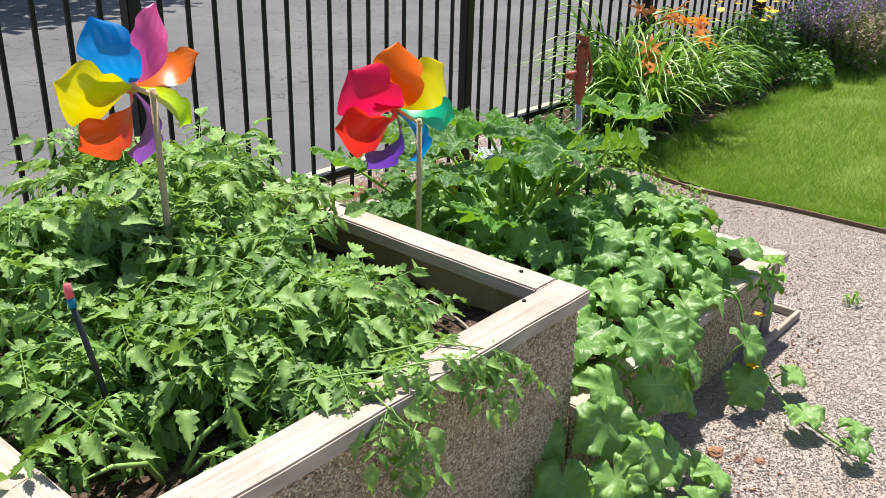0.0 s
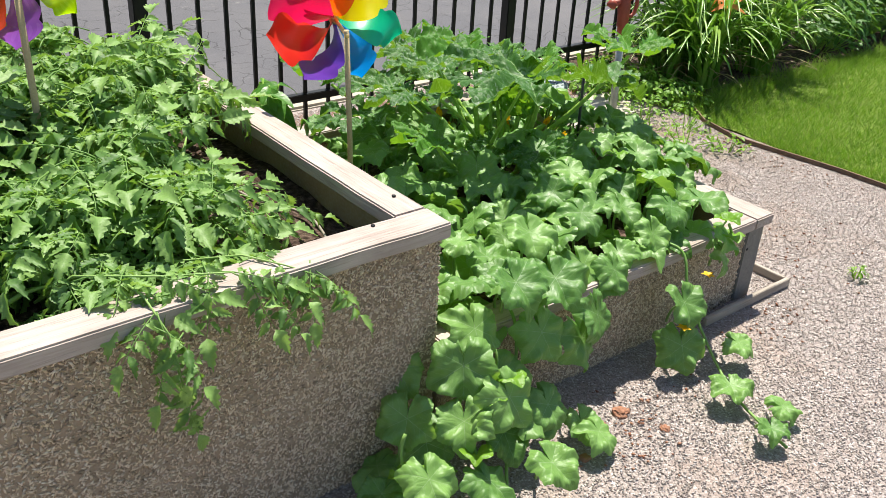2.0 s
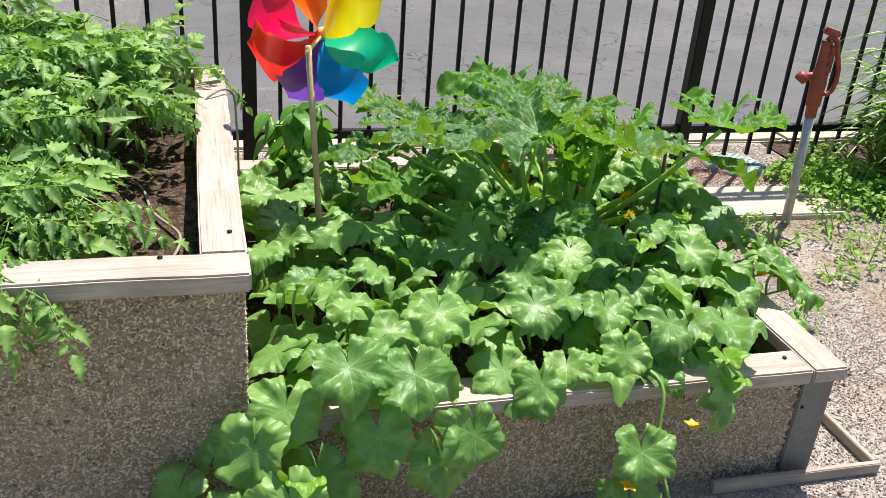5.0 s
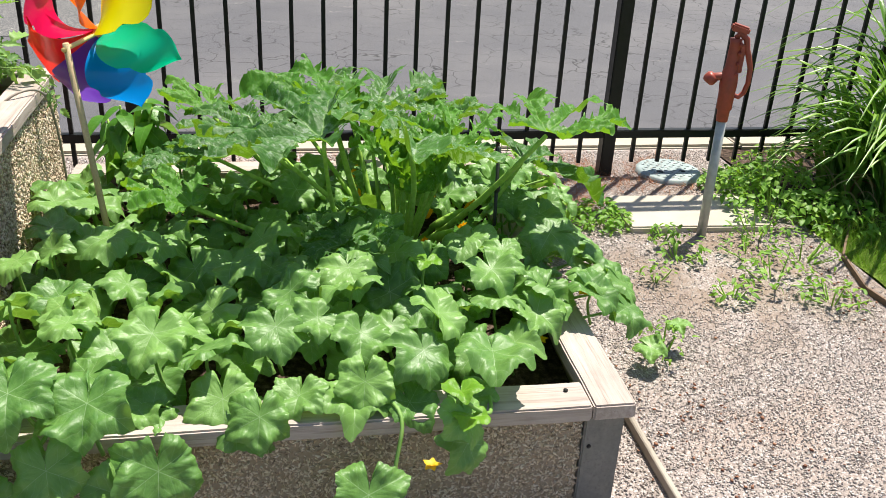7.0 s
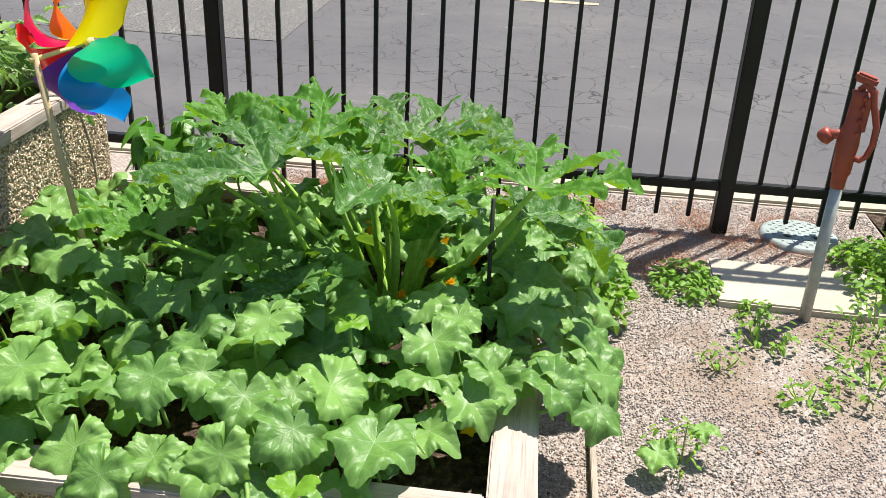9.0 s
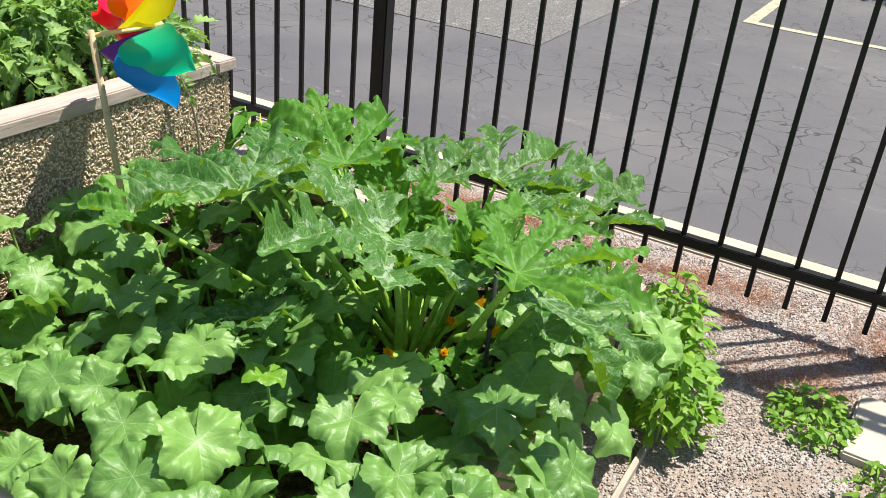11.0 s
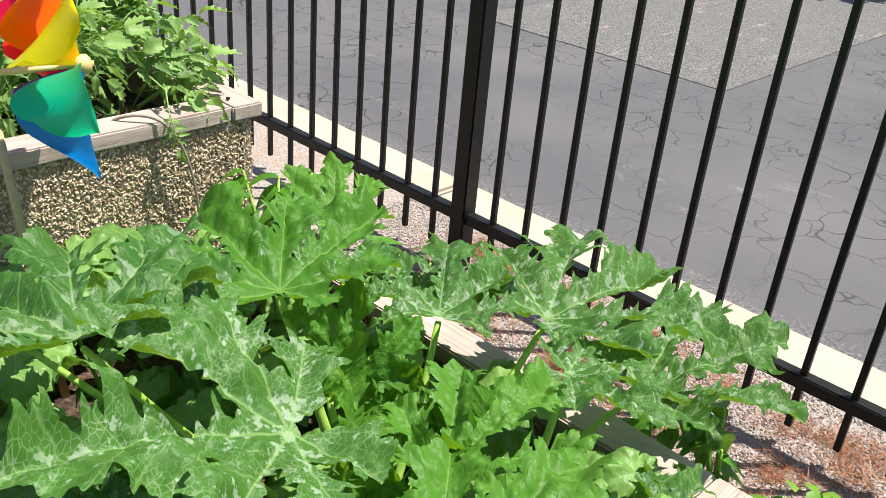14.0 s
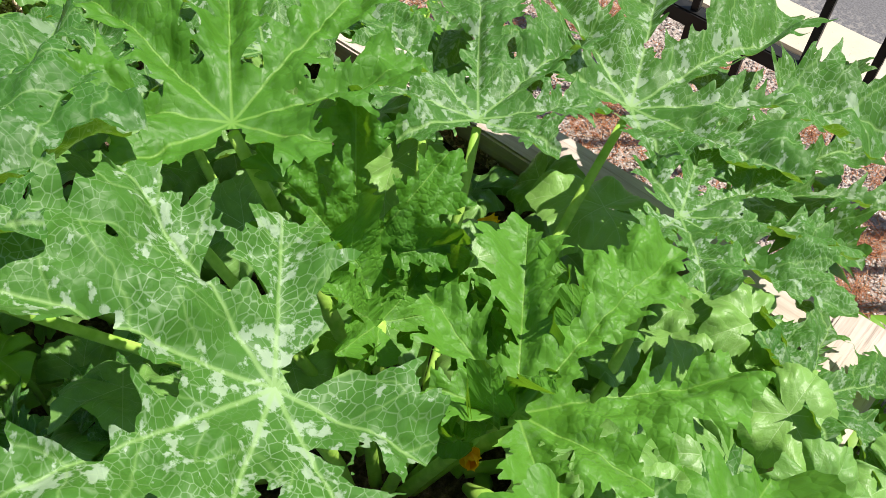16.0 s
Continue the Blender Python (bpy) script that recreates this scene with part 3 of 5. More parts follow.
hole = g.mesh("finger_hole", BLACKPLASTIC)
for x, y in ((0.03, -0.05), (0.03, 0.05)):
    part("finger_hole", hole, lid, pose(x, y, 0))
knob = box_mesh("tread", 0.014, 0.007, 0.003, LIDPLASTIC, 0.001)
for i in range(-6, 7):
    for j in range(-6, 7):
        if i * i + j * j < 38 and (i + j) % 2 == 0:
            part("tread", knob, lid, pose(i * 0.019, j * 0.019, 0.0235, 0, 0, 90 * (i % 2)))


# ---- yard hydrant ----
def hydrant():
    t = thing("yard_hydrant", -2.525, 5.405, 0, "red cast iron yard hydrant on a leaning galvanised pipe", "hydrant", rz=-22)
    lean = lambda z: Vector((-0.05 * z / 0.75, -0.004 * z, z))
    g = Geo()
    tube(g, [lean(0), lean(0.2), lean(0.47)], 0.0175, 14)
    part("pipe", g.mesh("pipe", GALV), t)
    g = Geo()
    zs = [(0.43, 0.02), (0.47, 0.022), (0.475, 0.027), (0.53, 0.028), (0.56, 0.031), (0.6, 0.028), (0.62, 0.022), (0.7, 0.019), (0.715, 0.022)]
    tube(g, [lean(z) for z, r in zs], [r for z, r in zs], 14)
    body = part("body", g.mesh("body", REDPAINT), t, None, "chipped red painted cast body")
    g = Geo()
    o = lean(0.58)
    tube(g, [o, o + Vector((0, -0.03, 0.004)), o + Vector((0, -0.05, 0.0)), o + Vector((0, -0.06, -0.012))], [0.016, 0.014, 0.015, 0.016], 12)
    tube(g, [o + Vector((0, -0.05, 0.006)), o + Vector((0, -0.056, 0.0)), o + Vector((0, -0.068, -0.014)), o + Vector((0, -0.072, -0.02))], [0.018, 0.023, 0.023, 0.017], 14)
    part("spout", g.mesh("spout", REDPAINT), body)
    g = Geo()
    o = lean(0.0)
    path = [(0.715, 0.0), (0.735, 0.012), (0.715, 0.035), (0.68, 0.042), (0.66, 0.05), (0.62, 0.062), (0.57, 0.064), (0.535, 0.055), (0.52, 0.04), (0.525, 0.02)]
    tube(g, [lean(z) + Vector((0, y, 0)) for z, y in path], [0.012, 0.013, 0.011, 0.01, 0.01, 0.009, 0.009, 0.009, 0.009, 0.009], 10)
    part("lever", g.mesh("lever", REDPAINT), t, None, "red looped lever handle")
    part("head_block", box_mesh("head_block", 0.034, 0.062, 0.026, REDPAINT, 0.006), t, Matrix.Translation(lean(0.748) + Vector((0, 0.008, 0))) @ pose(0, 0, 0, -14, 0, 0))
    part("linkage", box_mesh("linkage", 0.012, 0.02, 0.1, REDPAINT, 0.003), t, Matrix.Translation(lean(0.65) + Vector((0, 0.026, 0))))
    g = Geo()
    for z in (0.6, 0.635, 0.67, 0.7):
        p = lean(z)
        tube(g, [p + Vector((0.028, 0.018, 0)), p + Vector((-0.028, 0.018, 0))], 0.006, 8)
    part("bolt", g.mesh("bolt", REDPAINT), t)


hydrant()


# ---- pinwheels ----
def blade_mesh(name, size, width, material, depth):
    """A soft plastic sail: local y runs outward, z along the axle; it bellies back towards the stick."""
    nu, nv = 18, 10
    g = Geo()
    verts, faces, uv = [], [], []
    for i in range(nu + 1):
        u = i / nu
        w = width * (0.1 + 1.0 * math.sin(math.pi * min(1.0, u * 0.62 + 0.02)) ** 1.4)
        w *= 1 - 0.22 * math.exp(-((u - 0.66) / 0.07) ** 2)
        w *= math.sqrt(max(0.02, 1 - max(0.0, (u - 0.72) / 0.28) ** 2.2))
        for j in range(nv + 1):
            s = j / nv * 2 - 1
            back = (1 - s) / 2
            swell = math.sin(math.pi * min(1.0, u * 0.9 + 0.03))
            belly = math.sin(math.pi * min(1.0, 0.02 + 0.98 * u ** 0.72))
            x = s * w * 0.42 + 0.2 * width * swell - 0.08 * width * u
            y = size * (0.05 + 0.95 * u) * (1 - 0.08 * s * s) - 0.1 * size * back * u
            z = -depth * size * (back ** 1.3 * belly + 0.12 * math.sin(math.pi * u)) + 0.02 * size * math.sin(5 * u)
            verts.append((x, y, z))
            uv.append((s, u))
    for i in range(nu):
        for j in range(nv):
            a = i * (nv + 1) + j
            faces.append((a, a + 1, a + nv + 2, a + nv + 1))
    g.join(verts, faces, uv)
    return g.mesh(name, material)


def pinwheel(x, y, z_soil, z_hub, axis, size, colours, label, turn=0.0, curl=0.8, axle=0.1, dots=False, lean=(0.0, 0.0)):
    t = thing("pinwheel", x, y, z_soil, label, "pinwheel", "pinwheels in the beds")
    h = z_hub - z_soil
    stick = Geo()
    tube(stick, [(0, 0, -0.05), (lean[0] * 0.5 + 0.004, lean[1] * 0.5, h * 0.5), (lean[0], lean[1], h + 0.012)], [0.008, 0.0078, 0.0075], 10)
    part("stick", stick.mesh("stick", DOWEL), t, None, "pale wooden dowel stick")
    a = Vector(axis).normalized()
    rot = a.to_track_quat("Z", "Y").to_matrix().to_4x4()
    head = Matrix.Translation((lean[0], lean[1], h)) @ rot
    g = Geo()
    tube(g, [(0, 0, -0.012), (0, 0, axle + 0.02)], 0.0055, 10)
    part("axle", g.mesh("axle", HUBWHITE), t, head)
    g = Geo()
    tube(g, [(0, 0, axle - 0.012), (0, 0, axle - 0.006), (0, 0, axle + 0.01), (0, 0, axle + 0.016)], [0.01, 0.017, 0.017, 0.01], 16)
    part("hub", g.mesh("hub", HUBWHITE), t, head)
    n = len(colours)
    for i, (cname, col, wide) in enumerate(colours):
        mat = petal_plastic("sail_" + cname, col, dots)
        me = blade_mesh("sail", size * (1.05 if wide < 0.7 else 1.0), size * 0.85 * wide, mat, curl)
        part("sail", me, t, head @ Matrix.Translation((0, 0, axle)) @ pose(0, 0, 0, 0, 0, turn + 360 * i / n), cname + " translucent plastic sail")


pinwheel(-1.882, 3.478, 0.2, 0.845, (-0.94, 0.34, 0.05), 0.205, (
    ("orange", (0.95, 0.17, 0.0), 0.85), ("yellow", (0.95, 0.75, 0.0), 0.75), ("teal", (0.0, 0.55, 0.3), 0.62), ("blue", (0.0, 0.25, 0.75), 0.7),
    ("purple", (0.17, 0.05, 0.48), 0.85), ("red", (0.8, 0.03, 0.02), 1.1), ("crimson", (0.8, 0.01, 0.1), 1.2)), "rainbow plastic pinwheel on a wooden stick in soil", 0, 0.52, 0.15, False, (0.045, -0.05))
pinwheel(-1.863, 2.624, 0.5, 1.055, (-1.0, -0.04, 0.05), 0.185, (
    ("blue", (0.0, 0.25, 0.75), 0.75), ("pink", (0.85, 0.12, 0.4), 0.45), ("orange", (0.95, 0.17, 0.0), 0.4), ("lime", (0.55, 0.8, 0.0), 0.5),
    ("purple", (0.3, 0.08, 0.5), 0.75), ("vermilion", (0.85, 0.1, 0.02), 1.0), ("yellow", (0.85, 0.7, 0.0), 1.0)), "rainbow pinwheel with spotted sails among tomato plants", -28, 0.36, 0.08, True)

# stakes and drip tubes
st = thing("garden_stake", -1.53, 2.26, 0.5, "black plastic stake with a pink and blue tip", "stake")
g = Geo()
tube(g, [(0, 0.02, -0.05), (0.005, 0.0, 0.15), (0, -0.03, 0.32)], [0.0065, 0.006, 0.0055], 8)
part("rod", g.mesh("rod", BLACKPLASTIC), st)
g = Geo()
tube(g, [(0, -0.03, 0.32), (0, -0.032, 0.337)], 0.0075, 8)
part("band", g.mesh("band", petal_plastic("band_blue", (0.02, 0.3, 0.5))), st)
g = Geo()
tube(g, [(0, -0.032, 0.338), (0, -0.034, 0.362)], [0.008, 0.0065], 8)
part("tip", g.mesh("tip", petal_plastic("tip_pink", (0.75, 0.2, 0.25))), st)


# ---- leaves ----
SQ_LOBES = ((0, 1.0), (40, 0.9), (-40, 0.9), (80, 0.66), (-80, 0.66), (122, 0.42), (-122, 0.42))
ME_LOBES = ((0, 1.0), (60, 0.97), (-60, 0.97), (120, 0.9), (-120, 0.9))
SQUASH = leaf_material("squash_leaf", (0.032, 0.115, 0.015), (0.056, 0.16, 0.024), (0.26, 0.42, 0.14), 40, 0.009, 6.5, 0.8, 0.27, glow=(0.42, 0.75, 0.01), rough=0.5, gloss=0.3)
SQUASH_PLAIN = leaf_material("squash_leaf_young", (0.056, 0.175, 0.016), (0.092, 0.245, 0.026), (0.22, 0.4, 0.08), 40, 0.008, 6.5, 0.1, 0.33, glow=(0.42, 0.75, 0.01), rough=0.48, gloss=0.3)
MELON = leaf_material("melon_leaf", (0.07, 0.185, 0.034), (0.205, 0.375, 0.088), (0.42, 0.56, 0.3), 60, 0.008, 4.6, 0.0, 0.25, glow=(0.42, 0.75, 0.015), rough=0.44, gloss=0.5)
MELON_YOUNG = leaf_material("melon_leaf_young", (0.12, 0.3, 0.015), (0.2, 0.4, 0.03), (0.3, 0.45, 0.1), 60, 0.018, 4.5, 0.0, 0.4)
TOMATO = island_leaf_material("tomato_leaf", (0.09, 0.19, 0.045), (0.18, 0.33, 0.08), (0.31, 0.48, 0.14), through=0.3, rough=0.5, glow=(0.42, 0.7, 0.05))
PEPPER = leaf_material("pepper_leaf", (0.05, 0.17, 0.012), (0.09, 0.26, 0.02), (0.16, 0.32, 0.06), 360, 0.02, 6, 0.0, 0.32, rough=0.36)
WEED = island_leaf_material("weed_leaf", (0.1, 0.23, 0.022), (0.18, 0.36, 0.04), (0.3, 0.48, 0.075), through=0.4, glow=(0.4, 0.7, 0.03))
STALK = plain_material("green_stalk", (0.2, 0.38, 0.04), (0.34, 0.52, 0.1), 0.62, 0.0, 60, 0.5, 0.3)
VINE = plain_material("vine_stem", (0.15, 0.3, 0.05), (0.22, 0.36, 0.09), 0.6, 0.0, 30, 0.2)
FLOWER_Y = island_leaf_material("squash_flower", (0.9, 0.5, 0.01), (0.95, 0.62, 0.03), through=0.4, glow=(0.95, 0.5, 0.0))


def jagged_leaf(name, material, seed, wave, fold, droop, cup, cell=0.0155, lobes=7):
    """A courgette leaf one unit long: toothed lobes on a small plate, cut from a fine grid; y points to the tip."""
    q = np.random.default_rng(seed)
    rg = random.Random(seed)
    n = int(2.3 / cell)
    xs = (np.arange(n + 1) - n / 2) * cell
    ys = xs + 0.32
    X, Y = np.meshgrid(xs, ys)
    R = np.hypot(X, Y)
    F = 0.2 - R + 0.03 * np.sin(np.arctan2(X, Y) * 9 + seed)
    near = np.full_like(X, 9.0)
    tri = lambda s: np.abs((s - np.floor(s)) * 2 - 1)
    for a, l in SQ_LOBES[:lobes]:
        th, L = radians(a + rg.uniform(-5, 5)), l * rg.uniform(0.92, 1.08)
        T, D = X * math.sin(th) + Y * math.cos(th), X * math.cos(th) - Y * math.sin(th)
        D = D + 0.05 * L * np.sin(T / L * 3 + rg.uniform(0, 6))
        S = np.clip((T - 0.45 * np.abs(D)) / L, 0, 1)
        env = np.interp(T / L, [0, 0.3, 0.45, 0.62, 0.78, 0.92, 1.0], [0.6, 0.5, 0.46, 0.95, 0.9, 0.5, 0.0])
        side = np.where(D > 0, rg.uniform(0, 1), rg.uniform(0, 1))
        w = 0.2 * (0.4 + 0.6 * L) * env * (0.58 + 0.68 * tri(S * 3.3 + side)) * (0.78 + 0.5 * tri(S * 9.5 + side * 3)) * (0.86 + 0.3 * tri(S * 21 + side))
        f = np.where((T > 0) & (T < L), w - np.abs(D), -1.0)
        F = np.maximum(F, f)
        near = np.minimum(near, np.where(T > 0, np.abs(D), 9.0))
    F = np.where((Y < -0.03) & (np.abs(X) < 0.035 - 0.12 * Y), -0.05, F)
    verts, faces, index = [], [], {}

    def vid(x, y):
        k = (round(x, 4), round(y, 4))
        if k not in index:
            index[k] = len(verts)
            verts.append((x, y))
        return index[k]

    for j in range(n):
        for i in range(n):
            quad = [(xs[i], ys[j], F[j, i]), (xs[i + 1], ys[j], F[j, i + 1]), (xs[i + 1], ys[j + 1], F[j + 1, i + 1]), (xs[i], ys[j + 1], F[j + 1, i])]
            if all(p[2] <= 0 for p in quad):
                continue
            out = []
            for k in range(4):
                p, o = quad[k], quad[(k + 1) % 4]
                if p[2] > 0:
                    out.append(vid(p[0], p[1]))
                if (p[2] > 0) != (o[2] > 0):
                    t = p[2] / (p[2] - o[2])
                    out.append(vid(p[0] + (o[0] - p[0]) * t, p[1] + (o[1] - p[1]) * t))
            out = [w for k, w in enumerate(out) if w != out[k - 1]]
            if len(out) >= 3:
                faces.append(tuple(out))
    ph = [rg.uniform(0, 6.3) for _ in range(3)]
    pts = []
    for x, y in verts:
        r = math.hypot(x, y)
        th = math.atan2(x, y)
        d = min((abs(x * math.cos(radians(a)) - y * math.sin(radians(a))) for a, l in SQ_LOBES if x * math.sin(radians(a)) + y * math.cos(radians(a)) > 0), default=0.2)
        z = fold * (min(d, 0.16) - 2.2 * min(d, 0.16) ** 2) * min(1.0, r / 0.25) - droop * r * r * 0.55 + cup * (math.sqrt(r * r + 0.01) - 0.1)
        z += wave * r * r * (math.sin(th * 7 + ph[0]) + 0.8 * math.sin(th * 13 + r * 6 + ph[1]) + 0.5 * math.sin(th * 29 + r * 14 + ph[2]))
        z += 0.09 * noise.noise((x * 2.2 + seed, y * 2.2, 2.0)) * min(1, r * 2) + 0.045 * noise.noise((x * 7, y * 7, seed)) * min(1, r * 3) + 0.022 * noise.noise((x * 18, y * 18, seed)) * min(1, r * 4)
        pts.append((x, y, z))
    g = Geo()
    g.join(pts, faces, verts)
    return g.mesh(name, material)


def melon_radius(th, rnd):
    r = 0.0
    for k, (a, l) in enumerate(ME_LOBES):
        d = abs((th - radians(a) - rnd["turn"][k] + math.pi) % (2 * math.pi) - math.pi)
        r = max(r, l * rnd["len"][k] * (1 - 0.24 * min(1.0, d / 0.53)))
    s = th * rnd["f2"] + rnd["p2"]
    tooth = abs((s - math.floor(s)) * 2 - 1) - 0.5
    big = noise.noise((math.cos(th) * 2.2, math.sin(th) * 2.2, rnd["p1"] * 50))
    r *= 1 + 0.1 * big + tooth * (0.03 + 0.05 * abs(noise.noise((math.cos(th) * 3, math.sin(th) * 3, rnd["p2"] * 50))))
    gap = abs(abs(th) - math.pi)
    return r * min(1.0, 0.06 + gap * 4.5)


def broad_leaf(name, radius, lobes, material, seed, n_angle, n_ring, wave, fold, droop, cup, inner=0.5):
    """A lobed leaf one unit long round its stalk; y points to the tip."""
    rg = random.Random(seed)
    rnd = {"turn": [rg.uniform(-0.08, 0.08) for _ in lobes], "len": [rg.uniform(0.9, 1.08) for _ in lobes],
           "f1": rg.uniform(2.6, 3.2), "f2": rg.uniform(4.2, 5.2), "p1": rg.uniform(0, 1), "p2": rg.uniform(0, 1)}
    ph = [rg.uniform(0, 6.3) for _ in range(4)]
    vee = rg.uniform(-0.05, 0.4)
    verts, uv, faces = [(0, 0, 0)], [(0, 0)], []
    for i in range(1, n_ring + 1):
        q = (i / n_ring) ** 0.85
        for k in range(n_angle):
            th = -math.pi + 2 * math.pi * (k + 0.5) / n_angle
            full = radius(th, rnd)
            w = min(1.0, max(0.0, (q - 0.1) / 0.75))
            w = w * w * (3 - 2 * w)
            r = q * (inner * (1 - w) + full * w)
            x, y = r * math.sin(th), r * math.cos(th)
            near = min(abs((th - radians(a) + math.pi) % (2 * math.pi) - math.pi) for a, l in lobes)
            z = fold * r * w * min(1.0, near / 0.4) ** 1.1 - droop * r * r * 0.55 + cup * r * r * (1 - 0.6 * r)
            z -= 0.16 * q ** 6
            z += wave * q ** 4 * (1.2 * math.sin(th * 3 + ph[0]) + 0.9 * math.sin(th * 5 + ph[1]) + 0.35 * math.sin(th * 11 + ph[2])) + vee * abs(x) * min(1.0, r * 2)
            z += 0.3 * noise.noise((x * 1.6 + seed, y * 1.6, 2.0)) * r + 0.13 * noise.noise((x * 4 + seed, y * 4, 2.0)) * r + 0.022 * noise.noise((x * 12, y * 12, seed)) * q
            verts.append((x, y, z))
            uv.append((x, y))
    for k in range(n_angle - 1):
        faces.append((0, 1 + k + 1, 1 + k))
    for i in range(n_ring - 1):
        for k in range(n_angle - 1):
            a = 1 + i * n_angle + k
            faces.append((a, a + 1, a + n_angle + 1, a + n_angle))
    g = Geo()
    g.join(verts, faces, uv)
    return g.mesh(name, material)


def simple_leaf(g, m, length, width, fold=0.25, droop=0.3, teeth=0.0, steps=7):
    """A pointed leaf set by the pose m: y to the tip."""
    verts, faces, uv = [], [], []
    for i in range(steps + 1):
        u = i / steps
        w = width * 0.5 * math.sin(math.pi * u ** 0.72) ** 0.85 * (1 + (teeth if i % 2 else -teeth))
        w = max(w, 0.0005)
        y, z = u * length, -droop * length * u * u
        for s in (-1, 0, 1):
            verts.append(m @ Vector((s * w, y - abs(s) * 0.03 * length, z + abs(s) * w * fold)))
            uv.append((s * w / length, u))
    for i in range(steps):
        a = i * 3
        faces += [(a, a + 1, a + 4, a + 3), (a + 1, a + 2, a + 5, a + 4)]
    g.join(verts, faces, uv)


def leaf_pose(p, heading, droop, roll, size):
    """Heading: degrees from +x of the way the tip points; droop: degrees the tip hangs; roll: sideways lean."""
    return pose(p[0], p[1], p[2], 0, 0, heading - 90) @ pose(0, 0, 0, -droop, roll, 0) @ Matrix.Diagonal((size, size, size, 1))


def stalk_mesh(a, b, r0, r1, sag, bow=0.0, material=None, sides=8):
    a, b = Vector(a), Vector(b)
    pts = []
    side = (b - a).cross(Vector((0, 0, 1)))
    side = side.normalized() if side.length > 1e-5 else Vector((1, 0, 0))
    for i in range(8):
        u = i / 7
        p = a.lerp(b, u)
        p.z += sag * math.sin(math.pi * u)
        pts.append(p + side * bow * math.sin(math.pi * u))
    g = Geo()
    tube(g, pts, [r0 + (r1 - r0) * i / 7 for i in range(8)], sides)
    return g.mesh("leaf_stalk", material or STALK)


sq_kinds = [jagged_leaf("squash_leaf", SQUASH, 11 + i, 0.06, 0.85, 0.45, 0.25) for i in range(5)]
sq_young = [jagged_leaf("squash_leaf", SQUASH_PLAIN, 31 + i, 0.08, 0.7, 0.4, 0.38, 0.017, 5) for i in range(3)]
me_kinds = [broad_leaf("melon_leaf", melon_radius, ME_LOBES, MELON, 51 + i, 132, 11, 0.07, 0.2, 0.5, 0.2, 0.9) for i in range(7)]
me_young = [broad_leaf("melon_leaf", melon_radius, ME_LOBES, MELON_YOUNG, 71 + i, 60, 5, 0.06, 0.25, 0.05, 0.3, 0.8) for i in range(2)]

# ---- courgette plant ----
CROWN = Vector((-1.99, 4.22, 0.2))
squash = thing("courgette_plant", *CROWN, "large courgette plant with jagged silver-mottled leaves on thick stalks", "plant")


def squash_leaf(kind, x, y, z, heading, droop, roll, size, thick=0.0095, base=None):
    p = Vector((x, y, z)) - CROWN
    h = radians(heading)
    wob = 0.5 + 0.5 * math.sin(heading * 1.7 + x * 31)
    root = Vector(base) if base else Vector(((0.04 + 0.08 * wob) * math.cos(h), (0.04 + 0.08 * wob) * math.sin(h), 0.02))
    m = leaf_pose(p, heading, droop, roll, size)
    part("leaf_stalk", stalk_mesh(root, m @ Vector((0, -0.01, -0.045)), thick * (0.8 + 0.3 * wob), thick * 0.55, 0.05 - 0.09 * wob, 0.05 * (wob - 0.5)), squash, None, "pale green bristly stalk")
    part("leaf", kind, squash, m)


K, Y = sq_kinds, sq_young
bowl = [jagged_leaf("squash_leaf", SQUASH, 131 + i, 0.05, 0.9, 0.4, 0.34, 0.012) for i in range(4)]
fan = [jagged_leaf("squash_leaf", SQUASH_PLAIN, 151 + i, 0.055, 0.9, 0.4, 0.3, 0.012) for i in range(3)]
# the leaves that stand highest, each by its stalk's end and the way its tip points
squash_leaf(bowl[0], -1.85, 4.215, 0.6, -12, -14, -14, 0.34, 0.011)
squash_leaf(fan[0], -1.99, 4.35, 0.55, 175, -8, -4, 0.21)
squash_leaf(fan[1], -1.775, 4.535, 0.665, 140, 2, 0, 0.25, 0.011)
squash_leaf(K[3], -1.93, 4.53, 0.535, 106, 24, 0, 0.26)
squash_leaf(bowl[1], -2.42, 4.185, 0.525, 166, 2, 0, 0.32)
squash_leaf(bowl[2], -2.555, 4.315, 0.385, 150, -4, 0, 0.31)
squash_leaf(K[1], -2.245, 4.093, 0.555, -140, 0, 0, 0.25)
squash_leaf(fan[2], -1.98, 4.02, 0.665, -130, -6, 0, 0.26, 0.011)
squash_leaf(bowl[3], -1.705, 3.98, 0.68, -112, 10, -6, 0.32, 0.008)
squash_leaf(Y[2], -1.735, 3.68, 0.51, -100, -6, 0, 0.16)
squash_leaf(Y[1], -2.017, 4.135, 0.545, -135, -48, 0, 0.17, 0.008)
squash_leaf(K[4], -2.28, 4.33, 0.555, 120, 2, -8, 0.2)
squash_leaf(K[2], -1.95, 3.85, 0.57, -120, 8, 6, 0.24)
squash_leaf(K[1], -2.17, 3.83, 0.54, -125, 0, 0, 0.24)
squash_leaf(K[4], -2.32, 3.96, 0.5, -150, 10, 8, 0.22)
squash_leaf(K[2], -2.1, 3.7, 0.5, -100, 12, 0, 0.22)
squash_leaf(Y[0], -2.35, 3.7, 0.53, -130, -10, 4, 0.2)
squash_leaf(K[1], -1.7, 4.08, 0.44, -60, 16, 10, 0.2)
squash_leaf(K[0], -2.34, 4.52, 0.36, 150, 22, 0, 0.2)
squash_leaf(Y[0], -1.87, 4.36, 0.36, 60, 16, 6, 0.13, 0.007)
squash_leaf(Y[2], -1.8, 4.2, 0.35, 5, 14, -8, 0.14, 0.007)
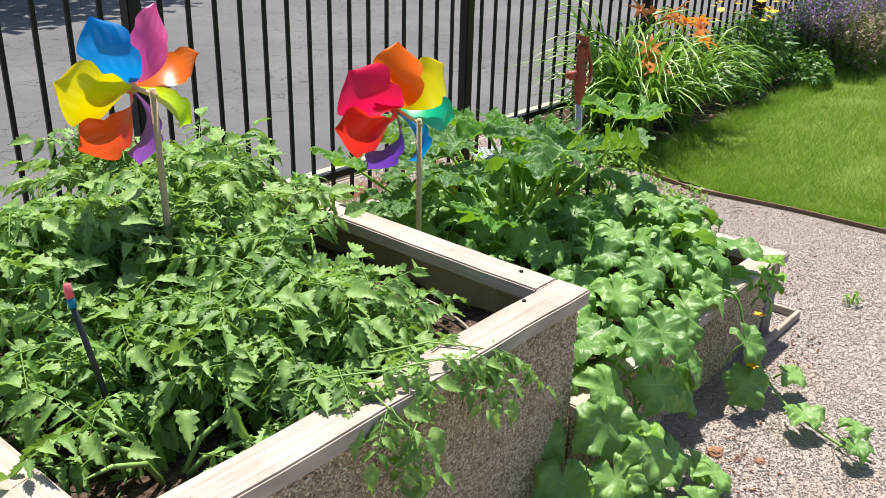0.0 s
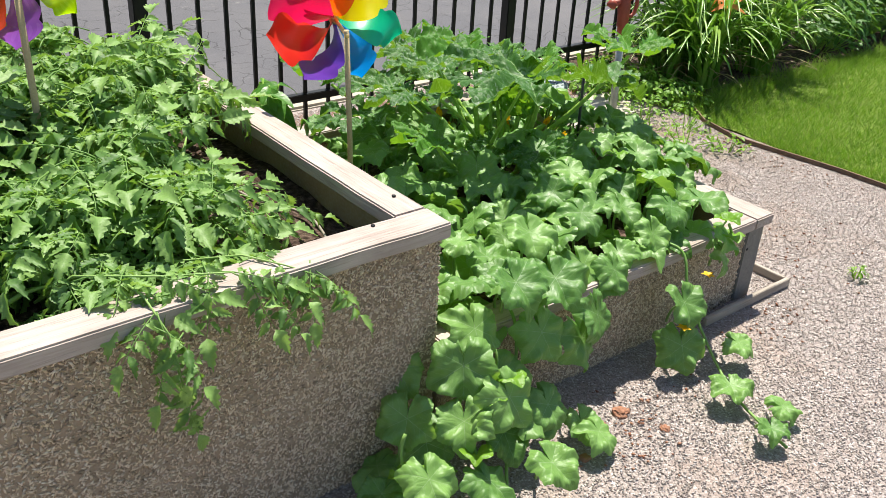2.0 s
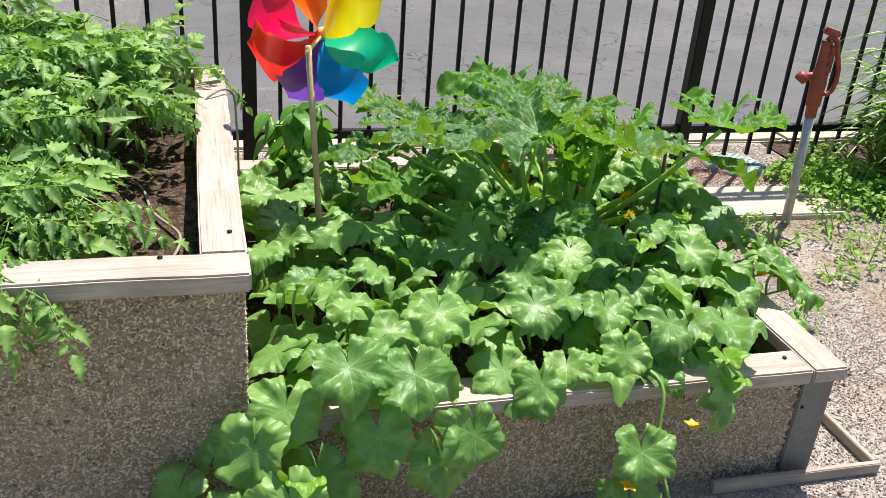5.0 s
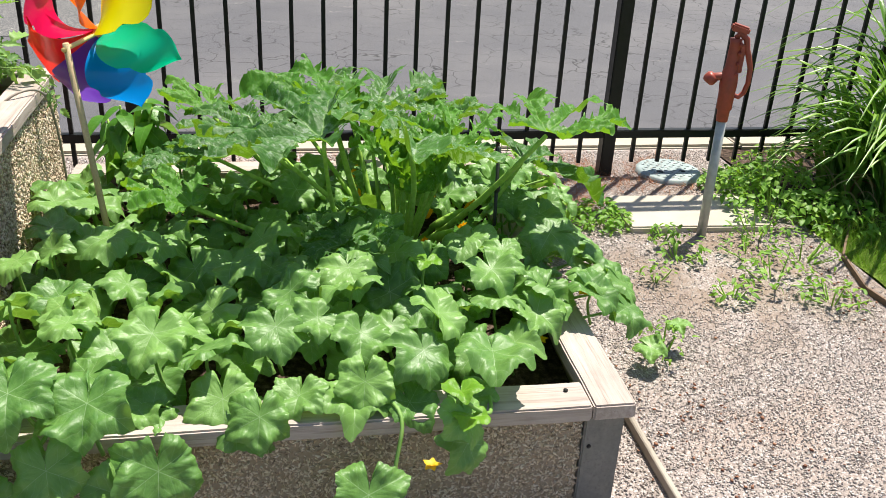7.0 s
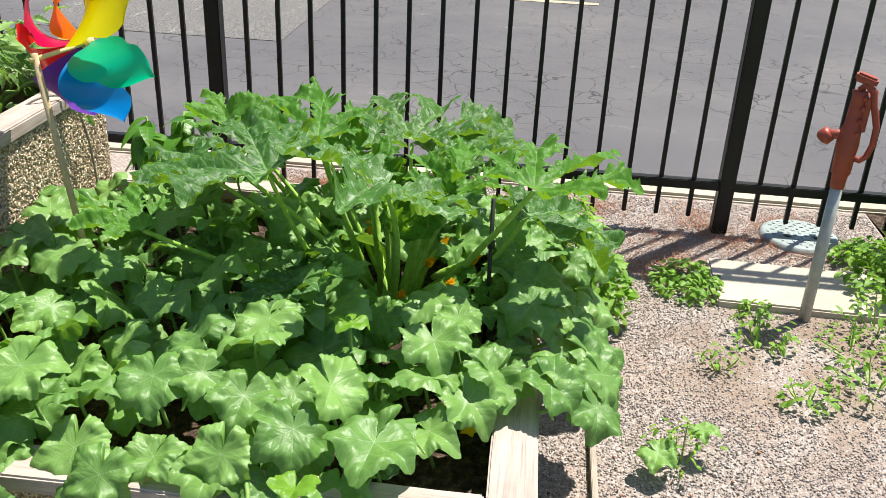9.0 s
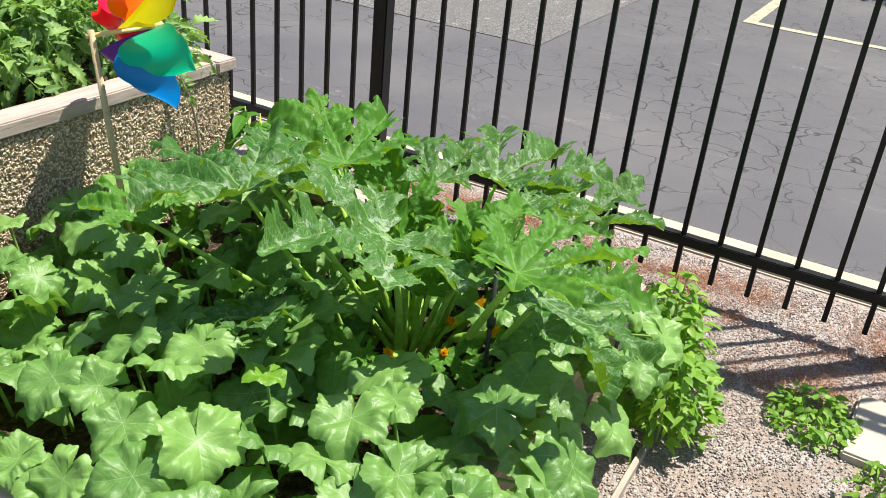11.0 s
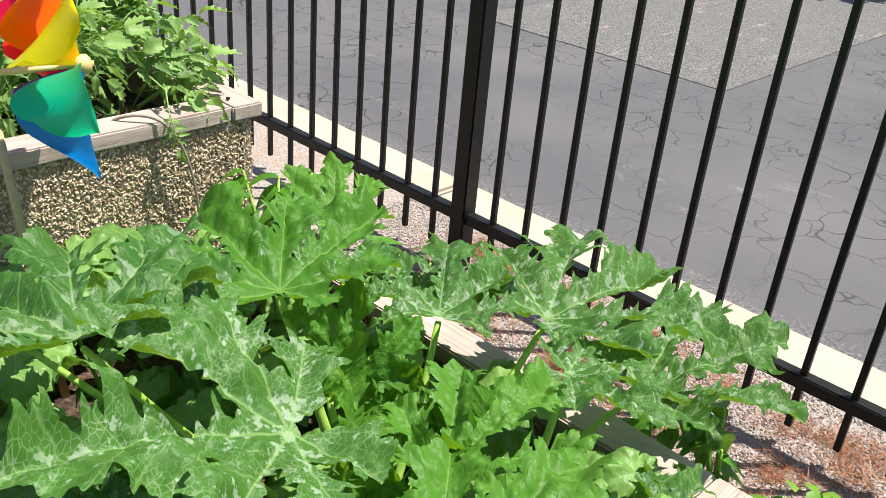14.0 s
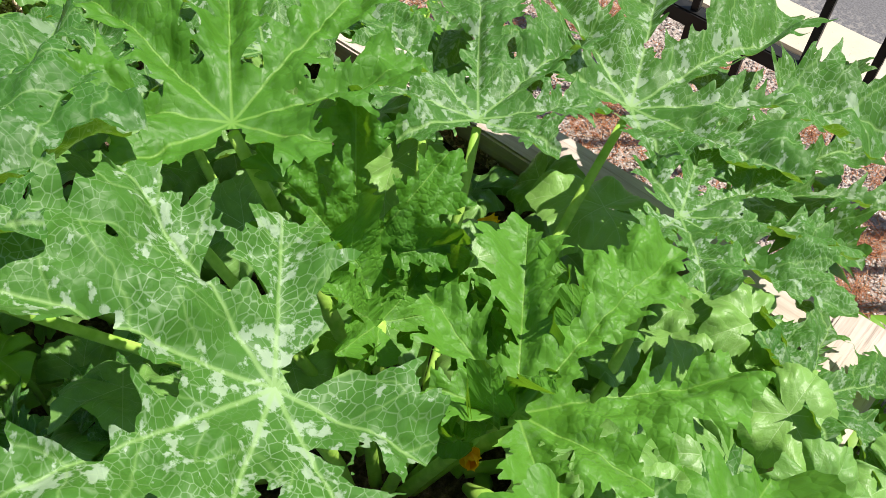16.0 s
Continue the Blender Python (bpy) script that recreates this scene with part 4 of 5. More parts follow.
squash_leaf(K[0], -1.88, 4.06, 0.4, -50, 10, 4, 0.16, 0.007)
# young crumpled leaves and fruit at the crown
crumple = [jagged_leaf("young_leaf", SQUASH_PLAIN, 91 + i, 0.2, 1.2, -0.5, 0.3, 0.05) for i in range(2)]
for i in range(7):
    a = radians(51 * i + 20)
    c = Vector((0.07 * math.cos(a) - 0.02, 0.07 * math.sin(a) + 0.03, 0.24 + 0.03 * (i % 3)))
    part("young_leaf", crumple[i % 2], squash, leaf_pose(c, 51 * i + 20, -55 + 8 * (i % 3), 10 - 7 * (i % 4), 0.1 + 0.01 * (i % 3)), "crumpled bright young leaf")
    part("leaf_stalk", stalk_mesh((0.02 * math.cos(a), 0.02 * math.sin(a), 0.05), c, 0.008, 0.006, 0.0), squash)
for x, y, z, r, h in ((0.07, 0.1, 0.12, 0.014, 40), (-0.02, 0.13, 0.13, 0.012, 80), (0.1, 0.02, 0.1, 0.013, 10), (-0.08, 0.06, 0.11, 0.012, 140)):
    g = Geo()
    d = Vector((math.cos(radians(h)), math.sin(radians(h)), 0.6)).normalized()
    o = Vector((x, y, z))
    tube(g, [o - d * 0.06, o - d * 0.03, o, o + d * 0.04, o + d * 0.055], [0.006, r, r * 1.05, r * 0.9, r * 0.5], 10)
    fruit = part("young_fruit", g.mesh("young_fruit", STALK), squash, None, "small pale green courgette")
    g = Geo()
    for k in range(5):
        simple_leaf(g, Matrix.Translation(o + d * 0.05) @ d.to_track_quat("Z", "Y").to_matrix().to_4x4() @ pose(0, 0, 0, 72, 0, 0) @ pose(0, 0, 0, 0, 72 * k, 0), 0.045, 0.022, 0.3, 0.2)
    part("flower", g.mesh("flower", FLOWER_Y), fruit, None, "withered orange flower")

for x, y, z, h in ((-2.043, 4.28, 0.322, 40), (-2.17, 4.11, 0.33, 200), (-2.25, 4.1, 0.36, 150)):
    o = Vector((x, y, z)) - CROWN
    d = Vector((math.cos(radians(h)), math.sin(radians(h)), 0.9)).normalized()
    part("flower_stalk", stalk_mesh((o.x * 0.3, o.y * 0.3, 0.02), o, 0.006, 0.005, 0.0), squash)
    g = Geo()
    for k in range(5):
        simple_leaf(g, Matrix.Translation(o) @ d.to_track_quat("Z", "Y").to_matrix().to_4x4() @ pose(0, 0, 0, 0, 0, 72 * k) @ pose(0, 0, 0, 68, 0, 0), 0.045, 0.026, 0.4, -0.25)
    part("flower", g.mesh("flower", FLOWER_Y), squash, None, "half-closed orange courgette flower")

# ---- melon vines ----
MELON_C = Vector((-1.5, 3.9, 0.2))
melon = thing("melon_vine", *MELON_C, "melon vine with rounded ridged leaves spilling over the bed", "plant")


def melon_leaf(kind, x, y, z, heading, droop, roll, size, root=None):
    p = Vector((x, y, z)) - MELON_C
    m = leaf_pose(p, heading, droop, roll, size)
    part("leaf", kind, melon, m)
    root = Vector(root) - MELON_C if root else Vector((p.x - 0.02, p.y + 0.01, max(0.02, min(p.z - 0.1, p.z * 0.4))))
    part("leaf_stalk", stalk_mesh(root, m @ Vector((0, -0.02, -0.07)), 0.0042, 0.003, 0.01, 0.01, VINE, 6), melon)


rg = random.Random(5)
placed = []


def spread(x, y, gap):
    if any((x - a) ** 2 + (y - b) ** 2 < gap * gap for a, b in placed):
        return False
    placed.append((x, y))
    return True


def hero(x, y, z, heading, droop, size):
    placed.append((x, y))
    melon_leaf(rg.choice(me_kinds), x, y, z, heading, droop, rg.uniform(-10, 10), size)


hero(-1.283, 3.635, 0.435, -20, 24, 0.085)
hero(-1.196, 3.765, 0.335, 0, 38, 0.085)
hero(-1.093, 3.546, 0.416, -10, 30, 0.095)
hero(-1.316, 4.038, 0.395, 0, 22, 0.075)
hero(-1.536, 4.36, 0.415, 20, 16, 0.085)
hero(-1.316, 3.868, 0.418, 10, 22, 0.08)
hero(-1.229, 4.155, 0.4, 15, 26, 0.08)
hero(-1.425, 4.445, 0.36, 40, 22, 0.08)
hero(-1.496, 4.602, 0.365, 60, 26, 0.085)
hero(-1.191, 4.036, 0.36, -5, 48, 0.07)
hero(-1.735, 3.487, 0.43, -60, 12, 0.08)
hero(-1.593, 4.71, 0.335, 70, 40, 0.08)
hero(-1.622, 3.772, 0.41, -10, 12, 0.08)
hero(-1.519, 4.029, 0.44, 10, 14, 0.085)
hero(-1.145, 3.834, 0.325, 0, 42, 0.07)
for i in range(900):
    x, y = rg.uniform(-2.4, -1.16), rg.uniform(3.3, 4.56)
    back = max(0.0, -1.75 - x)
    if back > 0.25 and rg.random() < 0.6:
        continue
    if math.hypot(x - CROWN.x - 0.08, y - CROWN.y - 0.07) < 0.2:
        continue
    if x > -1.46 and y > 4.38:
        continue
    if not spread(x, y, 0.08):
        continue
    z = 0.395 + 0.07 * noise.noise((x * 4, y * 4, 1)) - 0.07 * max(0, (x + 1.35) / 0.2) + rg.uniform(-0.055, 0.055) - 0.06 * back
    melon_leaf(rg.choice(me_kinds), x, y, z, rg.uniform(-90, 90) if rg.random() < 0.6 else rg.uniform(90, 270), rg.uniform(-8, 42), rg.uniform(-30, 30), rg.uniform(0.058, 0.098))
placed.clear()
for i in range(500):
    x, y = rg.uniform(-2.4, -1.16), rg.uniform(3.3, 4.56)
    if x > -1.46 and y > 4.35 or math.hypot(x - CROWN.x - 0.05, y - CROWN.y - 0.04) < 0.17 or not spread(x, y, 0.1):
        continue
    melon_leaf(rg.choice(me_kinds), x, y, rg.uniform(0.27, 0.35), rg.uniform(-120, 120), rg.uniform(0, 30), rg.uniform(-20, 20), rg.uniform(0.065, 0.09))
for i in range(160):
    x, y = rg.uniform(-2.35, -1.5), rg.uniform(4.46, 4.72)
    if spread(x, y, 0.07):
        melon_leaf(rg.choice(me_kinds), x, y, 0.38 - 0.5 * max(0, y - 4.6) + rg.uniform(-0.03, 0.03), rg.uniform(40, 130), rg.uniform(10, 50), rg.uniform(-20, 20), rg.uniform(0.06, 0.09), (x, 4.5, 0.27))
# leaves and runners that spill over the front to the gravel
spill = ((-1.05, 3.474, 0.31, -5, 50, 0.08), (-0.966, 3.302, 0.245, 0, 52, 0.085), (-1.187, 3.143, 0.26, -60, 58, 0.085), (-1.055, 3.139, 0.13, -30, 50, 0.085),
         (-1.101, 3.303, 0.355, -20, 40, 0.085), (-1.1, 3.42, 0.44, 0, 30, 0.09), (-0.98, 3.42, 0.14, 10, 46, 0.08), (-1.06, 3.24, 0.3, -40, 62, 0.09))
for x, y, z, h, d, s in spill:
    melon_leaf(rg.choice(me_kinds), x, y, z, h + rg.uniform(-10, 10), d, rg.uniform(-12, 12), s * 1.02, (x - 0.06, y + 0.02, max(0.03, z - 0.12)))
spill = ((-0.9, 3.2, 0.1, 20, 24, 0.075), (-0.84, 3.33, 0.13, 0, 20, 0.07), (-1.03, 3.6, 0.26, 20, 62, 0.085), (-1.04, 3.66, 0.3, 30, 66, 0.09),
         (-1.04, 4.03, 0.21, -10, 44, 0.085), (-1.0, 4.0, 0.1, -20, 52, 0.085), (-0.935, 4.18, 0.08, 30, 14, 0.06), (-0.83, 4.0, 0.07, -40, 8, 0.065))
for x, y, z, h, d, s in spill:
    melon_leaf(rg.choice(me_kinds), x, y, z, h + rg.uniform(-10, 10), d, rg.uniform(-12, 12), s * 1.02, (x - 0.06, y + 0.02, max(0.03, z - 0.1)))
spill = ((-0.665, 3.945, 0.06, -40, 6, 0.052), (-0.7, 4.05, 0.06, 50, 8, 0.055), (-1.7, 4.87, 0.07, 50, 6, 0.055), (-1.78, 4.98, 0.09, 110, -14, 0.042), (-0.8, 3.08, 0.08, -20, 20, 0.07), (-1.07, 4.22, 0.29, 30, 58, 0.065),
         (-1.065, 4.21, 0.36, 20, 40, 0.06), (-0.95, 3.55, 0.07, 0, 40, 0.06), (-1.12, 3.05, 0.06, -80, 20, 0.07), (-0.93, 3.05, 0.16, -20, 30, 0.075))
for x, y, z, h, d, s in spill:
    melon_leaf(rg.choice(me_kinds), x, y, z, h + rg.uniform(-10, 10), d, rg.uniform(-12, 12), s, (x - 0.05, y + 0.02, max(0.02, z - 0.06)))
spill = ((-1.03, 3.0, 0.07, -70, 20, 0.06), (-1.0, 3.2, 0.2, -40, 40, 0.08), (-0.99, 3.32, 0.12, -10, 36, 0.08), (-0.98, 3.45, 0.15, 10, 40, 0.075),
         (-0.9, 3.56, 0.07, 0, 20, 0.065), (-1.08, 3.1, 0.2, -60, 50, 0.08), (-1.06, 3.36, 0.22, -10, 55, 0.09), (-1.02, 3.12, 0.07, -50, 24, 0.07))
for x, y, z, h, d, s in spill:
    melon_leaf(rg.choice(me_kinds), x, y, z, h + rg.uniform(-10, 10), d, rg.uniform(-12, 12), s, (x - 0.05, y + 0.02, max(0.02, z - 0.08)))
for x, y, z in ((-1.0, 3.28, 0.24), (-1.0, 3.04, 0.12), (-0.95, 3.2, 0.14), (-1.0, 3.33, 0.27), (-1.06, 4.22, 0.36), (-1.07, 4.2, 0.41), (-1.5, 4.2, 0.46), (-1.75, 3.9, 0.42)):
    melon_leaf(rg.choice(me_young), x, y, z, rg.uniform(-60, 60), -10, 0, 0.045)


def runner(*pts):
    """A vine stem through the given places."""
    out = []
    n = len(pts)
    for i in range(n - 1):
        p0, p1, p2, p3 = [Vector(pts[max(0, min(n - 1, i + k))]) for k in (-1, 0, 1, 2)]
        for s in range(6):
            t = s / 6
            out.append(0.5 * ((2 * p1) + (p2 - p0) * t + (2 * p0 - 5 * p1 + 4 * p2 - p3) * t * t + (3 * p1 - p0 - 3 * p2 + p3) * t ** 3) - MELON_C)
    out.append(Vector(pts[-1]) - MELON_C)
    g = Geo()
    tube(g, out, 0.0042, 7)
    part("vine", g.mesh("vine", VINE), melon, None, "pale green trailing stem")


runner((-1.5, 4.0, 0.24), (-1.25, 4.05, 0.31), (-1.13, 4.1, 0.315), (-1.06, 4.08, 0.2), (-0.95, 4.1, 0.04), (-0.8, 4.02, 0.02), (-0.62, 3.96, 0.02))
runner((-1.5, 3.6, 0.24), (-1.25, 3.5, 0.31), (-1.12, 3.45, 0.31), (-1.05, 3.4, 0.18), (-0.95, 3.3, 0.05), (-0.82, 3.2, 0.03))
runner((-1.3, 3.45, 0.3), (-1.13, 3.35, 0.315), (-1.07, 3.25, 0.2), (-1.0, 3.1, 0.04), (-0.95, 2.98, 0.03))
runner((-1.35, 4.3, 0.3), (-1.15, 4.28, 0.32), (-1.08, 4.25, 0.35), (-1.06, 4.2, 0.4))
rg2 = random.Random(8)
for x, y, z in ((-1.05, 3.47, 0.27), (-1.0, 3.99, 0.16), (-1.06, 4.15, 0.25), (-1.2, 3.75, 0.27), (-1.15, 3.5, 0.29), (-1.4, 4.45, 0.3), (-1.3, 4.3, 0.3), (-1.55, 4.6, 0.33)):
    g = Geo()
    for k in range(5):
        simple_leaf(g, Matrix.Translation(Vector((x, y, z)) - MELON_C) @ pose(0, 0, 0, 0, 0, 72 * k + rg2.uniform(-15, 15)) @ pose(0, 0, 0, 35, 0, 0), 0.02, 0.015, 0.2, 0.4)
    part("flower", g.mesh("flower", FLOWER_Y), melon, None, "small yellow flower")


# ---- tomato plants ----
def tomato_leaf(seed):
    """A feathered leaf of toothed leaflets, one unit long, y to the tip."""
    q = random.Random(seed)
    g = Geo()
    bend = q.uniform(0.25, 0.6)
    rach = lambda u: Vector((0.03 * math.sin(u * 4 + seed), u, 0.12 * u - bend * u * u))
    tube(g, [rach(-0.25) * 1.0, rach(0.0), rach(0.3), rach(0.6), rach(0.85)], [0.014, 0.012, 0.01, 0.008, 0.005], 5)

    def leaflet(u, az, length, width):
        p = rach(u)
        m = Matrix.Translation(p) @ pose(0, 0, 0, 0, 0, az) @ pose(0, 0, 0, q.uniform(-32, 6), q.uniform(-30, 30), 0)
        verts, faces, uv = [], [], []
        n = 11
        for i in range(n + 1):
            t = i / n
            w = width * 0.5 * math.sin(math.pi * t ** 0.62) ** 0.9 * (1.12 if i % 2 else 0.82)
            w = max(w, 0.002)
            y = 0.1 * length + t * length
            z = -0.5 * length * t * t + 0.03 * length * math.sin(t * 9 + az)
            for s in (-1, -0.5, 0, 0.5, 1):
                verts.append(m @ Vector((s * w, y + (0.07 * length * abs(s) if i % 2 else -0.03 * length * abs(s)), z + abs(s) * w * 0.42 + (0.07 * w if abs(s) == 0.5 else 0))))
                uv.append((s, t))
        for i in range(n):
            for j in range(4):
                a = i * 5 + j
                faces.append((a, a + 1, a + 6, a + 5))
        g.join(verts, faces, uv)

    leaflet(0.84, q.uniform(-8, 8), 0.4, 0.24)
    for u, l in ((0.7, 0.28), (0.5, 0.33), (0.3, 0.34), (0.08, 0.28)):
        for s in (-1, 1):
            leaflet(u + q.uniform(-0.03, 0.03), s * q.uniform(52, 80), l * q.uniform(0.85, 1.2), l * q.uniform(0.38, 0.5))
    for u in (0.6, 0.4, 0.2):
        for s in (-1, 1):
            leaflet(u, s * q.uniform(60, 90), 0.11, 0.08)
    return g.mesh("tomato_leaf", TOMATO)


tl_kinds = [tomato_leaf(100 + i) for i in range(9)]


def canopy(x, y):
    """Height of the tomato growth over the tall bed."""
    z = 0.63 + 0.17 * max(0.0, min(1.0, (-1.25 - x) / 0.75))
    z -= 0.12 * max(0.0, (y - 2.95) / 0.25)
    return z + 0.05 * noise.noise((x * 3.5, y * 3.5, 4))


rt = random.Random(21)
TOM_STEM = plain_material("tomato_stem", (0.2, 0.34, 0.07), (0.28, 0.42, 0.12), 0.6)
for bx, by in ((-1.4, 2.3), (-1.75, 2.28), (-2.15, 2.3), (-1.38, 2.6), (-1.75, 2.62), (-2.15, 2.65), (-1.55, 2.8), (-1.95, 2.92), (-2.3, 2.98)):
    t = thing("tomato_plant", bx, by, 0.5, "leafy green tomato plant sprawling in the tall bed", "plant", "tomato plants in the tall bed")
    g = Geo()
    for k in range(6):
        a = rt.uniform(0, 6.28)
        ex, ey = 0.16 * math.cos(a), 0.16 * math.sin(a)
        ez = canopy(bx + ex, by + ey) - 0.5 - (0.09, 0.05, 0.03)[k % 3]
        pts = [(0.01 * math.cos(a), 0.01 * math.sin(a), -0.02), (ex * 0.35, ey * 0.35, ez * 0.55), (ex * 0.8, ey * 0.8, ez * 0.9), (ex * 1.15, ey * 1.15, ez)]
        tube(g, pts, [0.006, 0.0055, 0.0045, 0.0015], 6)
    part("stem", g.mesh("stem", TOM_STEM), t)
    for k in range(96):
        a, r = rt.uniform(0, 6.28), 0.27 * math.sqrt(rt.random())
        x, y = bx + r * math.cos(a), by + r * math.sin(a)
        if y > 2.86 and x > -1.85 or x > -1.29 or y > 3.08 or x < -2.45 or y < 2.17 or (x > -1.42 and y < 2.45 and rt.random() < 0.6):
            continue
        if math.hypot(x + 2.36, y - 2.5) < 0.14:
            continue
        z = canopy(x, y) - 0.15 * rt.random() ** 1.6
        size = rt.uniform(0.12, 0.18) * (0.75 if x > -1.4 else 1)
        m = leaf_pose((x - bx, y - by, z - 0.5), math.degrees(a) + rt.uniform(-70, 70), rt.uniform(-35, 35), rt.uniform(-35, 35), size)
        part("leaf", rt.choice(tl_kinds), t, m)


def shoot(pts, leaves, label):
    """A tomato shoot that hangs out over the cap."""
    base = Vector(pts[0])
    t = thing("tomato_plant", *base, label, "plant", "tomato plants in the tall bed")
    g = Geo()
    tube(g, [Vector(p) - base for p in pts], [0.003 - 0.002 * i / len(pts) for i in range(len(pts))], 6)
    part("stem", g.mesh("stem", TOM_STEM), t)
    for u, h, d, s in leaves:
        f = u * (len(pts) - 1)
        i = min(int(f), len(pts) - 2)
        p = Vector(pts[i]).lerp(Vector(pts[i + 1]), f - i) - base
        part("leaf", rt.choice(tl_kinds), t, leaf_pose(p, h, d, rt.uniform(-20, 20), s))


shoot([(-1.4, 2.55, 0.56), (-1.3, 2.56, 0.645), (-1.18, 2.58, 0.642), (-1.1, 2.59, 0.6), (-1.085, 2.6, 0.48)],
      ((0.15, 40, 0, 0.13), (0.25, -40, 0, 0.13), (0.38, 20, 5, 0.13), (0.5, 70, 10, 0.11), (0.62, -60, 20, 0.12), (0.75, 50, 40, 0.12), (0.8, -80, 50, 0.12), (0.9, 20, 70, 0.11), (1.0, 0, 78, 0.11), (0.7, 0, 50, 0.12)), "tomato shoot hanging over the pale cap board")
shoot([(-1.45, 2.6, 0.56), (-1.35, 2.68, 0.6), (-1.24, 2.8, 0.632), (-1.16, 2.85, 0.632), (-1.12, 2.92, 0.6)],
      ((0.15, 0, 0, 0.14), (0.25, 90, 0, 0.13), (0.35, 0, 10, 0.13), (0.4, 40, 5, 0.12), (0.55, 100, 5, 0.11), (0.7, 20, 20, 0.12), (0.85, 70, 25, 0.11), (1.0, 40, 35, 0.11), (0.9, -20, 45, 0.11)), "tomato shoot lying across the cap board")
shoot([(-1.4, 2.45, 0.56), (-1.3, 2.5, 0.65), (-1.21, 2.62, 0.655), (-1.16, 2.74, 0.65), (-1.12, 2.8, 0.61)],
      ((0.2, 0, 0, 0.13), (0.3, 80, 0, 0.13), (0.4, -30, 10, 0.13), (0.5, 40, 5, 0.13), (0.58, 110, 5, 0.12), (0.66, -10, 30, 0.13), (0.75, 60, 10, 0.12), (0.85, 0, 40, 0.12), (0.95, 80, 20, 0.11), (1.0, 30, 45, 0.11)), "leafy tomato shoot sprawling over the cap board")
shoot([(-1.6, 2.7, 0.52), (-1.57, 2.82, 0.6), (-1.53, 2.93, 0.62), (-1.47, 3.0, 0.6)],
      ((0.4, 150, 10, 0.15), (0.5, 60, 10, 0.15), (0.6, 20, 10, 0.15), (0.7, 170, 0, 0.15), (0.8, 110, 10, 0.15), (0.9, 20, 25, 0.14), (1.0, 70, 15, 0.14)), "tomato shoot leaning over bare soil")
shoot([(-2.3, 3.0, 0.55), (-2.3, 3.12, 0.68), (-2.28, 3.22, 0.68), (-2.25, 3.29, 0.6)],
      ((0.55, 150, 5, 0.09), (0.85, 60, 40, 0.08)), "tomato shoot hanging over the end of the bed")

# fallen grey plastic scraps among the tomatoes
LABELPLASTIC = plain_material("grey_label_plastic", (0.4, 0.42, 0.5), (0.3, 0.32, 0.4), 0.4)
tagg = thing("plant_tag", -2.0, 2.58, 0.62, "bluish grey plastic plant tag among tomato leaves", "tag")
part("tag", box_mesh("tag", 0.07, 0.05, 0.002, LABELPLASTIC, 0.0005), tagg, pose(0, 0, 0.05, 30, 20, 20))
g = Geo()
tube(g, [(0, 0, -0.14), (0, 0, 0.05)], 0.003, 6)
part("spike", g.mesh("spike", LABELPLASTIC), tagg)


# ---- pepper plants and self-sown weeds ----
def stem_plant(name, x, y, z, h, n, leaf_len, spreadr, label, seed):
    q = random.Random(seed)
    t = thing(name, x, y, z, label, "plant")
    kinds = []
    for i in range(3):
        g = Geo()
        simple_leaf(g, Matrix.Identity(4), 1.0, 0.42 + 0.05 * i, 0.35, 0.3 + 0.15 * i, 0.02, 8)
        kinds.append(g.mesh("leaf", PEPPER))
    g = Geo()
    tops = []
    for b in range(4):
        a = q.uniform(0, 6.28)
        top = Vector((spreadr * 0.6 * math.cos(a), spreadr * 0.6 * math.sin(a), h * q.uniform(0.75, 1.0)))
        tops.append(top)
        tube(g, [(0, 0, -0.02), top * 0.4 + Vector((0, 0, h * 0.1)), top], [0.006, 0.005, 0.003], 6)
    part("stem", g.mesh("stem", STALK), t)
    for i in range(n):
        top = q.choice(tops)
        p = top * (0.35 + 0.65 * math.sqrt(q.random()))
        a = q.uniform(0, 360)
        part("leaf", q.choice(kinds), t, leaf_pose(p, a, q.uniform(-10, 45), q.uniform(-25, 25), leaf_len * q.uniform(0.7, 1.15)))
    return t


stem_plant("pepper_plant", -2.4, 3.44, 0.2, 0.38, 46, 0.1, 0.14, "green pepper plant with pointed glossy leaves in the low bed", 3)
stem_plant("pepper_plant", -2.62, 3.62, 0.0, 0.4, 34, 0.1, 0.13, "green pepper plant with drooping leaves behind the bed", 4)
stem_plant("weed_plant", -2.78, 4.42, 0.0, 0.26, 26, 0.075, 0.1, "upright green weed growing from the gravel", 5)
stem_plant("weed_plant", -2.72, 4.3, 0.0, 0.28, 20, 0.08, 0.09, "broad-leaved weed beside the low bed", 6)


